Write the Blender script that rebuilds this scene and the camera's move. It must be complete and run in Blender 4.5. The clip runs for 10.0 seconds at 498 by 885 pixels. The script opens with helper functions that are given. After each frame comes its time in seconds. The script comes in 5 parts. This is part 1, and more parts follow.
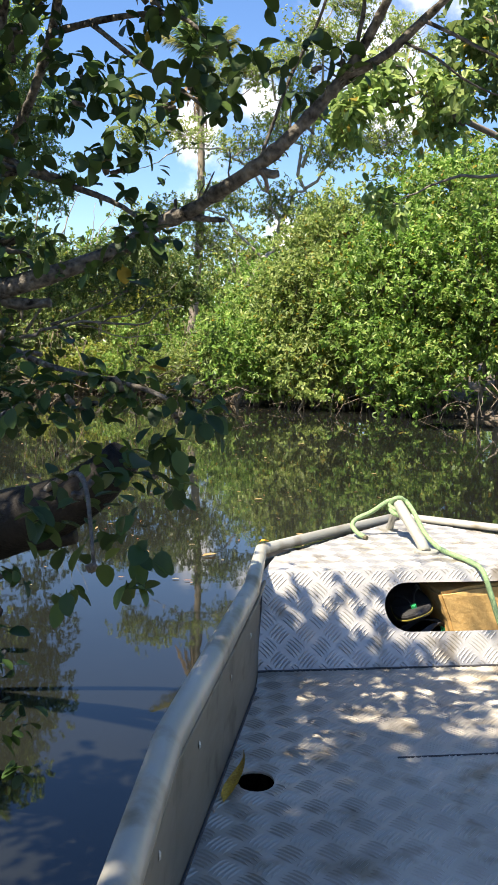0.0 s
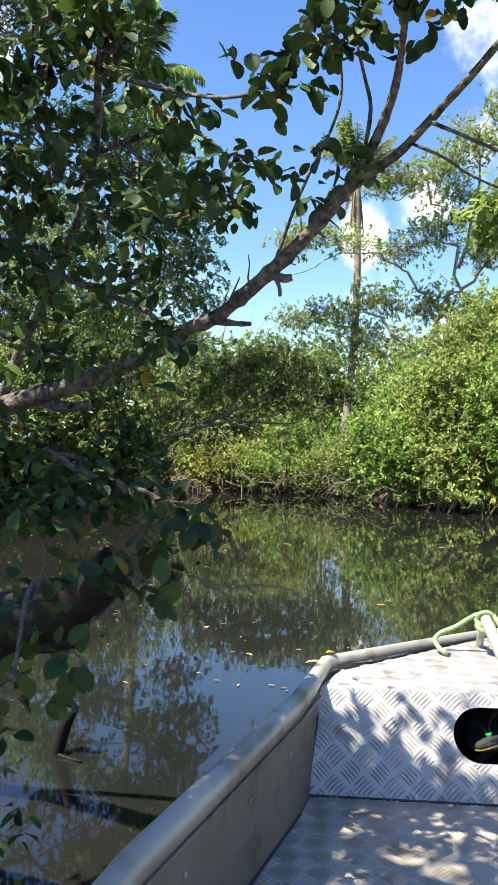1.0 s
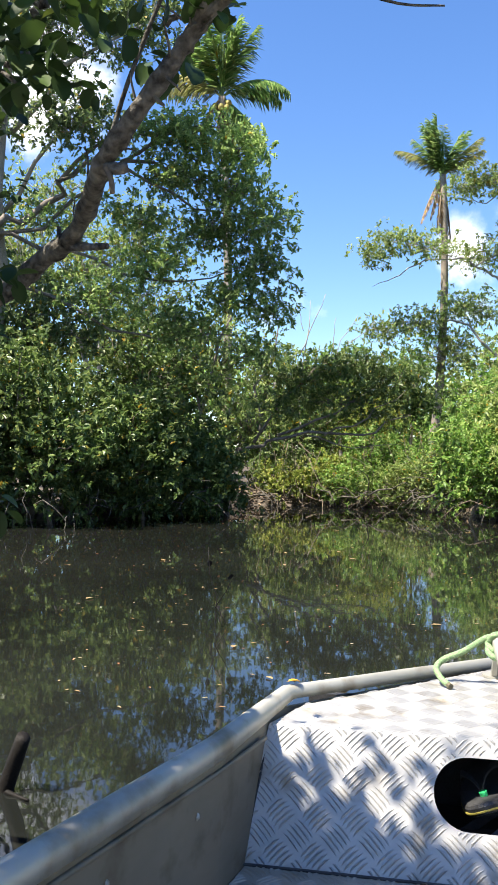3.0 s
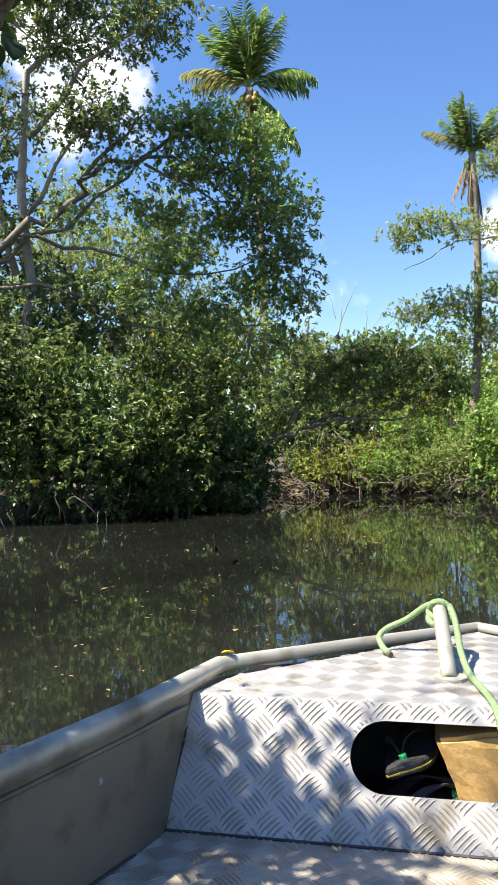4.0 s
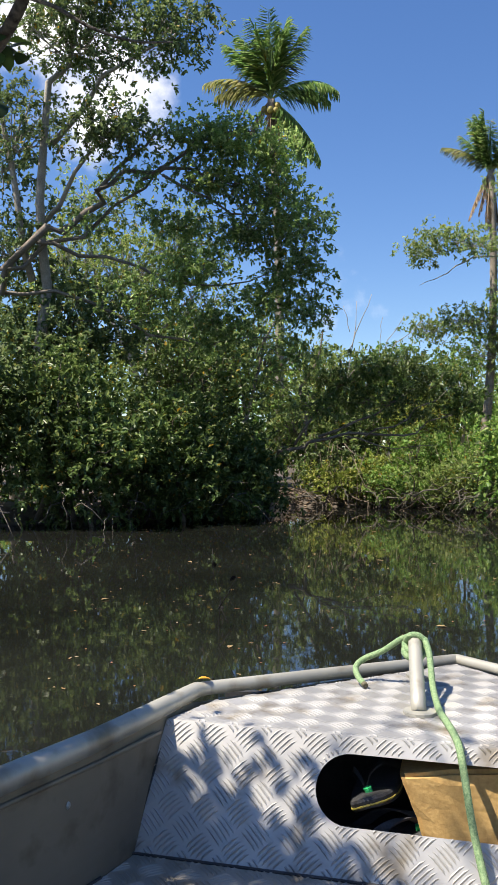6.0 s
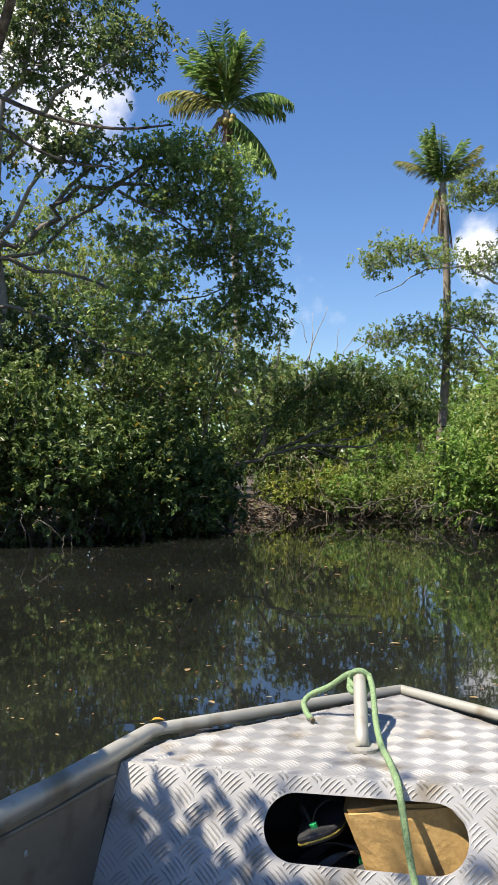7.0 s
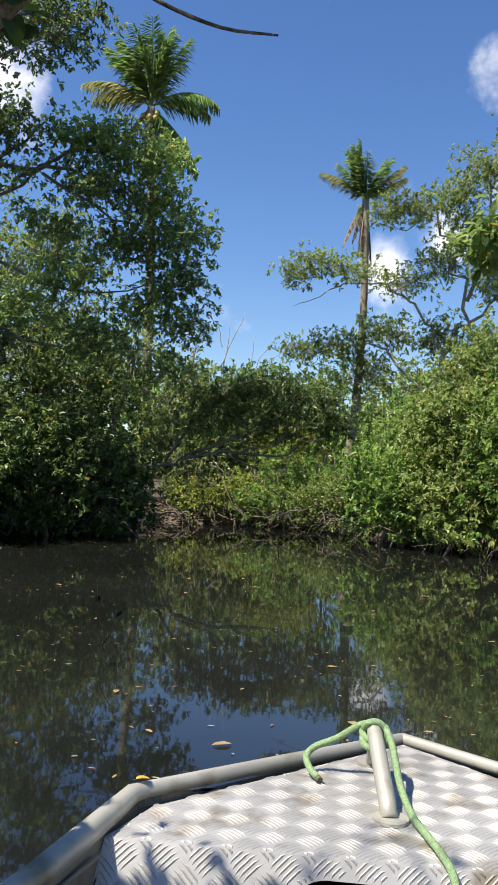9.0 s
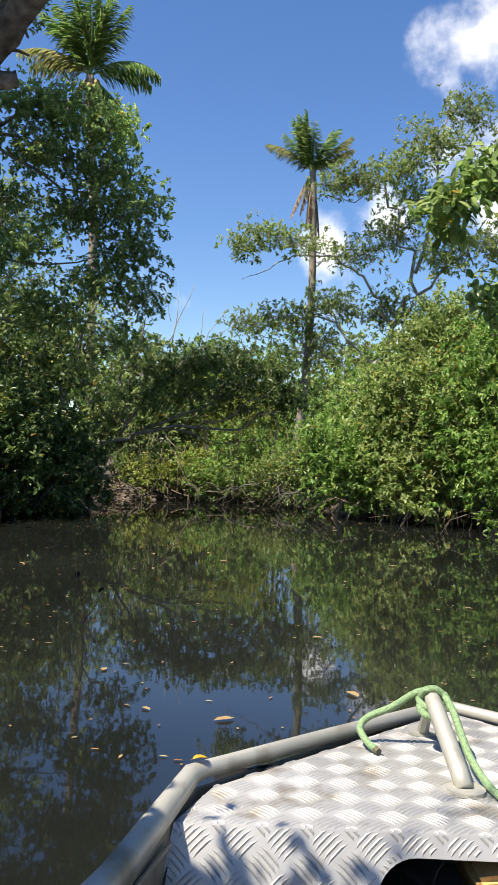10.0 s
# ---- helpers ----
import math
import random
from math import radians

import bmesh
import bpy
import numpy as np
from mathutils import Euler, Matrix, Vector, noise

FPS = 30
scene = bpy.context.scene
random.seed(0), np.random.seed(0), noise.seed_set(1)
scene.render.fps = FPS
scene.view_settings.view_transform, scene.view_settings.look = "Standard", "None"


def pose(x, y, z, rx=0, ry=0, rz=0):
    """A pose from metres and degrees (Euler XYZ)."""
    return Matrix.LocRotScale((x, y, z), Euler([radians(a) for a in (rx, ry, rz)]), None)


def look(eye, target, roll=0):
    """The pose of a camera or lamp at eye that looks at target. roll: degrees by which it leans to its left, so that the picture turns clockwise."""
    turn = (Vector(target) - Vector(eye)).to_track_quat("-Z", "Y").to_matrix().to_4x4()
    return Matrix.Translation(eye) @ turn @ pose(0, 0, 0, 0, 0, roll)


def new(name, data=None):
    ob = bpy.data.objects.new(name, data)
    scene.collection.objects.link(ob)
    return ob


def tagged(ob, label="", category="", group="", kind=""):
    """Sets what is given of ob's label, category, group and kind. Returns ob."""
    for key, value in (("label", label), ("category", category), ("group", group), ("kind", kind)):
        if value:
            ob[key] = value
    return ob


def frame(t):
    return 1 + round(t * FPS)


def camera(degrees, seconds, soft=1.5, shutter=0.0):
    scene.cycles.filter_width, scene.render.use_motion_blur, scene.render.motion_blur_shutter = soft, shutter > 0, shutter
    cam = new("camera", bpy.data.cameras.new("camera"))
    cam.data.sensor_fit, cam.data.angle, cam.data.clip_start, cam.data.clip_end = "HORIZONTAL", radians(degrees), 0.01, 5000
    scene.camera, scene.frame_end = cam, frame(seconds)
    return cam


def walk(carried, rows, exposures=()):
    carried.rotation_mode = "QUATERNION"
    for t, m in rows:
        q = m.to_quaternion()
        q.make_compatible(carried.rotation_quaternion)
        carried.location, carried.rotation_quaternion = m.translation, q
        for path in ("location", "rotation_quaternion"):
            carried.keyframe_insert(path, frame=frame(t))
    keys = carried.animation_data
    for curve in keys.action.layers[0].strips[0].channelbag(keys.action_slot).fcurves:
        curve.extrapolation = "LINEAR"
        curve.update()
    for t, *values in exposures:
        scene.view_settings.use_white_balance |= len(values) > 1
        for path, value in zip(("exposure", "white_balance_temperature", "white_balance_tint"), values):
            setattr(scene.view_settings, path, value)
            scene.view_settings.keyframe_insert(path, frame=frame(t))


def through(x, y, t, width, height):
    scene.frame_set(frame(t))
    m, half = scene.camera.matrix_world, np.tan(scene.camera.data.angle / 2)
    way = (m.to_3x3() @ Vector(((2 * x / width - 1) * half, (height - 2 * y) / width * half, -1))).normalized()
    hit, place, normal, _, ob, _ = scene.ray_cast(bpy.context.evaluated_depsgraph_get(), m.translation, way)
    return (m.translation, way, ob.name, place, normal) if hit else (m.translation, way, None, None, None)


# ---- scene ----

# Camera: seconds, place, turn (degrees). It is held by someone on a boat's thwart; the creek lies ahead along +y.
cam = camera(32.0, 10.0, soft=1.6)
ROWS = [
    (0.0, -0.710, -0.470, 0.965, 83.80, -0.80, -7.70),
    (0.5, -0.566, -0.414, 1.001, 88.71, -0.70, -1.35),
    (1.0, -0.455, -0.434, 0.980, 90.06, -1.37, 3.02),
    (1.5, -0.402, -0.379, 0.913, 90.61, -1.01, 5.34),
    (2.0, -0.329, -0.235, 0.919, 91.91, -1.70, 6.41),
    (2.5, -0.254, -0.076, 0.922, 91.51, -2.00, 7.45),
    (4.0, 0.111, 0.035, 0.868, 90.61, 1.29, 12.66),
    (4.5, 0.190, 0.010, 0.888, 90.17, 0.52, 12.53),
    (5.0, 0.166, 0.015, 0.886, 89.64, -0.31, 13.66),
    (6.5, 0.204, -0.010, 0.959, 91.73, -0.30, 13.22),
    (7.0, 0.232, -0.072, 1.012, 91.60, 0.35, 10.92),
    (7.5, 0.278, -0.077, 1.060, 92.36, 0.77, 8.38),
    (8.0, 0.257, -0.054, 1.075, 92.59, 1.35, 6.11),
    (8.5, 0.127, 0.010, 1.070, 92.33, 0.25, 3.98),
    (9.0, -0.063, 0.210, 1.018, 92.08, -2.95, 4.11),
    (9.5, -0.191, 0.300, 1.002, 91.45, -3.92, 5.03),
    (10.0, -0.274, 0.327, 0.971, 90.69, -1.96, 0.31),
]
EXPOSURES = [(0.0, 1.55, 7400, 11), (0.5, 1.58, 7200, 11), (1.5, 1.7, 6900, 10), (2.5, 1.6, 6800, 10), (4.0, 1.42, 7000, 11), (5.0, 0.98, 6700, 11), (6.5, 0.95, 6900, 12), (8.0, 0.86, 6800, 11), (9.0, 0.88, 6800, 11), (10.0, 1.02, 6900, 11)]
walk(cam, [(t, pose(*p)) for t, *p in ROWS], EXPOSURES)

# ---- light: sun high behind the left shoulder, blue sky with fair-weather clouds ----
SUN_TO = Vector((-0.42, -0.28, 0.86)).normalized()
sun = new("sun", bpy.data.lights.new("sun", "SUN"))
sun.data.energy, sun.data.angle, sun.data.color = 5.0, radians(0.53), (1.0, 0.95, 0.85)
sun.matrix_world = look(SUN_TO * 50, (0, 0, 0))

world = bpy.data.worlds.new("sky")
scene.world = world
world.use_nodes = True


def build_sky(w):
    n, l = w.node_tree.nodes, w.node_tree.links
    n.clear()
    out, bg = n.new("ShaderNodeOutputWorld"), n.new("ShaderNodeBackground")
    sky = n.new("ShaderNodeTexSky")
    sky.sky_type, sky.sun_disc = "NISHITA", False
    sky.sun_elevation = math.asin(SUN_TO.z)
    sky.sun_rotation = math.atan2(SUN_TO.x, SUN_TO.y)
    sky.air_density, sky.dust_density, sky.ozone_density = 1.0, 0.3, 4.0
    deep = n.new("ShaderNodeHueSaturation")
    deep.inputs["Saturation"].default_value, deep.inputs["Hue"].default_value = 1.2, 0.508
    l.new(sky.outputs[0], deep.inputs["Color"])
    co = n.new("ShaderNodeTexCoord")
    noise_1 = n.new("ShaderNodeTexNoise")
    noise_1.inputs["Scale"].default_value, noise_1.inputs["Detail"].default_value = 9.0, 10.0
    noise_1.inputs["Roughness"].default_value = 0.55
    l.new(co.outputs["Generated"], noise_1.inputs["Vector"])
    total = None
    # cumulus banks: direction and angular radius
    for d, r in CLOUDS:
        v = n.new("ShaderNodeVectorMath")
        v.operation = "DISTANCE"
        v.inputs[1].default_value = Vector(d).normalized()
        l.new(co.outputs["Generated"], v.inputs[0])
        m = n.new("ShaderNodeMapRange")
        m.inputs["From Min"].default_value, m.inputs["From Max"].default_value = 0.0, r
        m.inputs["To Min"].default_value, m.inputs["To Max"].default_value = 0.36, -0.25
        l.new(v.outputs["Value"], m.inputs["Value"])
        if total is None:
            total = m.outputs["Result"]
        else:
            a = n.new("ShaderNodeMath")
            a.operation = "MAXIMUM"
            l.new(total, a.inputs[0]), l.new(m.outputs["Result"], a.inputs[1])
            total = a.outputs[0]
    add = n.new("ShaderNodeMath")
    puff = n.new("ShaderNodeMath")
    puff.operation = "MULTIPLY_ADD"
    puff.inputs[1].default_value, puff.inputs[2].default_value = 1.7, -0.35
    l.new(noise_1.outputs["Fac"], puff.inputs[0])
    l.new(total, add.inputs[0]), l.new(puff.outputs[0], add.inputs[1])
    ramp = n.new("ShaderNodeMapRange")
    ramp.interpolation_type = "SMOOTHSTEP"
    ramp.inputs["From Min"].default_value, ramp.inputs["From Max"].default_value = 0.47, 0.95
    l.new(add.outputs[0], ramp.inputs["Value"])
    mix = n.new("ShaderNodeMix")
    mix.data_type = "RGBA"
    mix.inputs[7].default_value = (8.6, 8.7, 9.0, 1)
    l.new(ramp.outputs["Result"], mix.inputs["Factor"]), l.new(deep.outputs[0], mix.inputs[6])
    l.new(mix.outputs[2], bg.inputs["Color"])
    bg.inputs["Strength"].default_value = 0.09
    l.new(bg.outputs[0], out.inputs[0])


CLOUDS = [((-0.46, 1.0, 0.45), 0.17), ((-0.54, 1.0, 0.57), 0.16), ((-0.36, 1.0, 0.455), 0.07), ((0.25, 1.0, 0.475), 0.1), ((0.285, 1.0, 0.345), 0.13),
          ((0.075, 1.0, 0.25), 0.05), ((0.14, 1.0, 0.27), 0.06), ((0.19, 1.0, 0.13), 0.05), ((0.34, 1.0, 0.42), 0.12), ((0.2, -0.9, 0.3), 0.3)]
build_sky(world)


# ---- materials ----
def material(name, rough=0.6, metal=0.0):
    m = bpy.data.materials.new(name)
    m.use_nodes = True
    b = m.node_tree.nodes["Principled BSDF"]
    b.inputs["Roughness"].default_value, b.inputs["Metallic"].default_value = rough, metal
    return m, m.node_tree.nodes, m.node_tree.links, b


def noise_node(n, l, scale, detail=4.0, coord="Object", stretch=None):
    co = n.new("ShaderNodeTexCoord")
    t = n.new("ShaderNodeTexNoise")
    t.inputs["Scale"].default_value, t.inputs["Detail"].default_value = scale, detail
    if stretch:
        mp = n.new("ShaderNodeMapping")
        mp.inputs["Scale"].default_value = stretch
        l.new(co.outputs[coord], mp.inputs["Vector"]), l.new(mp.outputs[0], t.inputs["Vector"])
    else:
        l.new(co.outputs[coord], t.inputs["Vector"])
    return t


def ramp_node(n, l, source, stops):
    r = n.new("ShaderNodeValToRGB")
    e = r.color_ramp.elements
    while len(e) < len(stops):
        e.new(0.5)
    for k, (p, c) in enumerate(stops):
        e[k].position, e[k].color = p, (*c, 1)
    l.new(source, r.inputs["Fac"])
    return r


def bump_node(n, l, source, b, strength, distance):
    k = n.new("ShaderNodeBump")
    k.inputs["Strength"].default_value, k.inputs["Distance"].default_value = strength, distance
    l.new(source, k.inputs["Height"]), l.new(k.outputs[0], b.inputs["Normal"])
    return k


def mottled(name, dark, light, scale, rough, metal=0.0, bump=0.3, dist=0.01, fine=8.0):
    """Two scales of colour variation and a fine relief."""
    m, n, l, b = material(name, rough, metal)
    big, small = noise_node(n, l, scale), noise_node(n, l, scale * fine, 6)
    mx = n.new("ShaderNodeMath")
    mx.operation = "MULTIPLY_ADD"
    mx.inputs[1].default_value = 0.5
    hl = n.new("ShaderNodeMath")
    hl.operation = "MULTIPLY"
    hl.inputs[1].default_value = 0.5
    l.new(big.outputs["Fac"], hl.inputs[0])
    l.new(small.outputs["Fac"], mx.inputs[0]), l.new(hl.outputs[0], mx.inputs[2])
    r = ramp_node(n, l, mx.outputs[0], [(0.33, dark), (0.67, light)])
    l.new(r.outputs["Color"], b.inputs["Base Color"])
    bump_node(n, l, small.outputs["Fac"], b, bump, dist)
    return m


def leaf_material(name, dark, mid, light, through=0.28, rough=0.42, old=(0.35, 0.24, 0.03), old_share=0.012):
    """Leaves: each its own green, a few yellowed, with light shining through."""
    m, n, l, b = material(name, rough)
    g = n.new("ShaderNodeNewGeometry")
    r = ramp_node(n, l, g.outputs["Random Per Island"],
                  [(0.0, dark), (0.5, mid), (0.985 - old_share, light), (1.0 - old_share, old)])
    co = noise_node(n, l, 0.9, 2)
    hs = n.new("ShaderNodeHueSaturation")
    mr = n.new("ShaderNodeMapRange")
    mr.inputs["From Min"].default_value, mr.inputs["From Max"].default_value = 0.3, 0.7
    mr.inputs["To Min"].default_value, mr.inputs["To Max"].default_value = 0.7, 1.35
    l.new(co.outputs["Fac"], mr.inputs["Value"]), l.new(mr.outputs[0], hs.inputs["Value"])
    l.new(r.outputs["Color"], hs.inputs["Color"]), l.new(hs.outputs[0], b.inputs["Base Color"])
    tr = n.new("ShaderNodeBsdfTranslucent")
    l.new(hs.outputs[0], tr.inputs["Color"])
    ms = n.new("ShaderNodeMixShader")
    ms.inputs["Fac"].default_value = through
    l.new(b.outputs[0], ms.inputs[1]), l.new(tr.outputs[0], ms.inputs[2])
    l.new(ms.outputs[0], n["Material Output"].inputs["Surface"])
    return m


# mangrove green with the shade over the thicket put into its colour
LEAF_DARK = leaf_material("mangrove_leaf_shade_darkened", (0.055, 0.1, 0.026), (0.104, 0.164, 0.045), (0.24, 0.3, 0.098), 0.42, 0.42)
# olive taken darker to stand for the pale tree's backlit, shaded crown
LEAF_OLIVE = leaf_material("pale_tree_leaf", (0.07, 0.112, 0.038), (0.13, 0.188, 0.066), (0.25, 0.31, 0.13), 0.45, 0.45)
# near-black greens and little gloss carry the canopy's shade in the leaf colour
LEAF_NEAR = leaf_material("overhanging_leaf_shade_dark", (0.018, 0.042, 0.01), (0.03, 0.064, 0.014), (0.062, 0.112, 0.022), 0.2, rough=0.55, old_share=0.004)
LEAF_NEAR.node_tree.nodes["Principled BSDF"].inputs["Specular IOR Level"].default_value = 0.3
# lighter greens: sun on the leaning tree's crown is put into the colour
LEAF_CROWN = leaf_material("leaning_tree_leaf_sun_lightened", (0.11, 0.185, 0.045), (0.21, 0.31, 0.085), (0.44, 0.52, 0.19), 0.56, 0.4)
LEAF_MID = leaf_material("shrub_leaf_mid_green", (0.112, 0.165, 0.0264), (0.213, 0.268, 0.0484), (0.403, 0.412, 0.106), 0.5, 0.55)
LEAF_LIGHT = leaf_material("shrub_leaf_light_green", (0.085, 0.18, 0.032), (0.18, 0.315, 0.062), (0.37, 0.46, 0.14), 0.5, 0.5)
LEAF_PALE = leaf_material("thin_tree_leaf_olive", (0.123, 0.185, 0.0484), (0.224, 0.304, 0.0836), (0.414, 0.464, 0.167), 0.5, 0.5)
PALM_GREEN = leaf_material("palm_frond_green", (0.095, 0.19, 0.05), (0.2, 0.32, 0.095), (0.42, 0.5, 0.2), 0.5, 0.45)
PALM_YELLOW = leaf_material("palm_frond_yellowing", (0.2, 0.24, 0.07), (0.36, 0.37, 0.13), (0.56, 0.52, 0.26), 0.5, 0.45)
PALM_DEAD = leaf_material("palm_frond_dead", (0.14, 0.09, 0.045), (0.24, 0.16, 0.09), (0.36, 0.27, 0.17), 0.15, 0.7)
BARK = mottled("mangrove_bark", (0.075, 0.06, 0.045), (0.24, 0.2, 0.16), 9, 0.85, bump=0.8, dist=0.006)
# dark tone stands for shade, pale patches for scars and sun on the branch
BARK_NEAR = mottled("overhanging_branch_bark", (0.012, 0.0105, 0.009), (0.2, 0.182, 0.155), 22, 0.85, bump=1.0, dist=0.008, fine=4)
BARK_PALE = mottled("pale_grey_bark", (0.2, 0.18, 0.15), (0.42, 0.38, 0.33), 7, 0.85, bump=0.6, dist=0.006)
# near-black wood tone, which also holds the shade on the dead limb
DARK_WOOD = mottled("black_wood_with_shade", (0.005, 0.0045, 0.004), (0.02, 0.017, 0.014), 24, 0.6)
for wood in (DARK_WOOD, BARK_NEAR):
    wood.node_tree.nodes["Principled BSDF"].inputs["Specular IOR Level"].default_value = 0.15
DEAD_WOOD = mottled("dead_stick", (0.06, 0.045, 0.032), (0.22, 0.17, 0.125), 9, 0.9)
MUD = mottled("mud_bank", (0.034, 0.027, 0.02), (0.125, 0.096, 0.072), 1.3, 0.75, bump=1.0, dist=0.04)
PALM_BARK = mottled("palm_trunk_bark", (0.12, 0.1, 0.08), (0.3, 0.255, 0.205), 5, 0.85, bump=0.6, dist=0.008)
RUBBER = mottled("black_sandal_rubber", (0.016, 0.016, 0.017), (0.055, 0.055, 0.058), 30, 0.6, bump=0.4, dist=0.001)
FOAM = mottled("ochre_foam_block", (0.42, 0.25, 0.085), (0.62, 0.4, 0.15), 14, 0.9, bump=0.5, dist=0.002)
ROPE_MAT = mottled("green_braided_rope", (0.1, 0.19, 0.085), (0.27, 0.37, 0.19), 160, 0.8, bump=1.0, dist=0.002, fine=2)
ROPE_FRAY = mottled("rope_burnt_end", (0.05, 0.045, 0.03), (0.16, 0.14, 0.08), 120, 0.9)
DRY_LEAF = mottled("dry_orange_leaf", (0.42, 0.19, 0.015), (0.75, 0.45, 0.04), 25, 0.5)
FALLEN = leaf_material("floating_leaf", (0.24, 0.085, 0.03), (0.29, 0.19, 0.075), (0.36, 0.28, 0.16), 0.1, 0.5)
LITTER = leaf_material("dry_leaf_litter", (0.05, 0.036, 0.024), (0.13, 0.092, 0.06), (0.28, 0.2, 0.13), 0.1, 0.7)
HUSK = mottled("coconut_husk", (0.2, 0.17, 0.03), (0.34, 0.27, 0.06), 8, 0.6)
BOTTLE = mottled("green_cap", (0.02, 0.4, 0.12), (0.04, 0.6, 0.2), 20, 0.4)


def aluminium(name, tone, rough, streak, metal=0.4):
    m, n, l, b = material(name, rough, metal)
    big, small = noise_node(n, l, 3.2, 5), noise_node(n, l, 60, 4, stretch=streak)
    r = ramp_node(n, l, big.outputs["Fac"], [(0.3, tuple(c * 0.68 for c in tone)), (0.64, tone)])
    dirt = noise_node(n, l, 11, 8)
    dr = ramp_node(n, l, dirt.outputs["Fac"], [(0.54, (1, 1, 1)), (0.7, (0.58, 0.52, 0.43))])
    mx = n.new("ShaderNodeMix")
    mx.data_type, mx.blend_type = "RGBA", "MULTIPLY"
    mx.inputs["Factor"].default_value = 1.0
    l.new(r.outputs[0], mx.inputs[6]), l.new(dr.outputs[0], mx.inputs[7])
    l.new(mx.outputs[2], b.inputs["Base Color"])
    rr = n.new("ShaderNodeMapRange")
    rr.inputs["To Min"].default_value, rr.inputs["To Max"].default_value = rough - 0.1, rough + 0.14
    l.new(small.outputs["Fac"], rr.inputs["Value"]), l.new(rr.outputs[0], b.inputs["Roughness"])
    bump_node(n, l, small.outputs["Fac"], b, 0.15, 0.001)
    return m


ALU_PLATE = aluminium("checker_plate_aluminium", (0.49, 0.478, 0.455), 0.4, (1, 1, 1))
ALU_RAIL = aluminium("worn_rail_aluminium", (0.46, 0.445, 0.385), 0.5, (1, 0.2, 1))
# darker, warmer tone puts the inner wall's shadow into the metal's colour
ALU_SIDE = aluminium("side_aluminium_shade_dark", (0.22, 0.188, 0.132), 0.62, (1, 0.15, 1), 0.1)
# dirt tone, also warmed to offset the blue skylight on the shaded floor
ALU_FLOOR = aluminium("trodden_warmed_floor_aluminium", (0.45, 0.41, 0.34), 0.42, (1, 1, 1), 0.3)


def water_material():
    m, n, l, b = material("creek_water", 0.025)
    b.inputs["IOR"].default_value = 1.5
    silt = noise_node(n, l, 0.35, 5)
    r = ramp_node(n, l, silt.outputs["Fac"], [(0.35, (0.0065, 0.0074, 0.0064)), (0.68, (0.0155, 0.0166, 0.0143))])
    l.new(r.outputs[0], b.inputs["Base Color"])
    wave, fine = noise_node(n, l, 2.2, 2, stretch=(1, 0.6, 1)), noise_node(n, l, 9.0, 2)
    ad = n.new("ShaderNodeMath")
    ad.operation = "MULTIPLY_ADD"
    ad.inputs[1].default_value = 0.25
    l.new(fine.outputs["Fac"], ad.inputs[0]), l.new(wave.outputs["Fac"], ad.inputs[2])
    bump_node(n, l, ad.outputs[0], b, 0.015, 0.05)
    return m


WATER = water_material()


# ---- mesh tools ----
def part(name, mesh, mat, parent=None, label=""):
    """One mesh object, under a thing or a part. mesh: a Mesh or a bmesh."""
    if isinstance(mesh, bmesh.types.BMesh):
        me = bpy.data.meshes.new(name)
        mesh.to_mesh(me)
        mesh.free()
        mesh = me
    if mat and not mesh.materials:
        mesh.materials.append(mat)
    ob = new(name, mesh)
    ob.parent = parent
    return tagged(ob, label)


def thing(name, label, category, at=(0, 0, 0), group="", rz=0.0, kind=""):
    ob = new(name)
    ob.matrix_world = pose(*at, 0, 0, rz)
    return tagged(ob, label, category, group, kind)


def mesh_np(name, v, q, smooth=False):
    """A mesh of quads from arrays."""
    me = bpy.data.meshes.new(name)
    v, q = np.asarray(v, np.float32), np.asarray(q, np.int32)
    me.vertices.add(len(v)), me.loops.add(q.size), me.polygons.add(len(q))
    me.vertices.foreach_set("co", v.ravel())
    me.loops.foreach_set("vertex_index", q.ravel())
    me.polygons.foreach_set("loop_start", np.arange(0, q.size, 4, dtype=np.int32))
    me.polygons.foreach_set("use_smooth", np.full(len(q), smooth))
    me.update(calc_edges=True)
    me.validate()
    return me


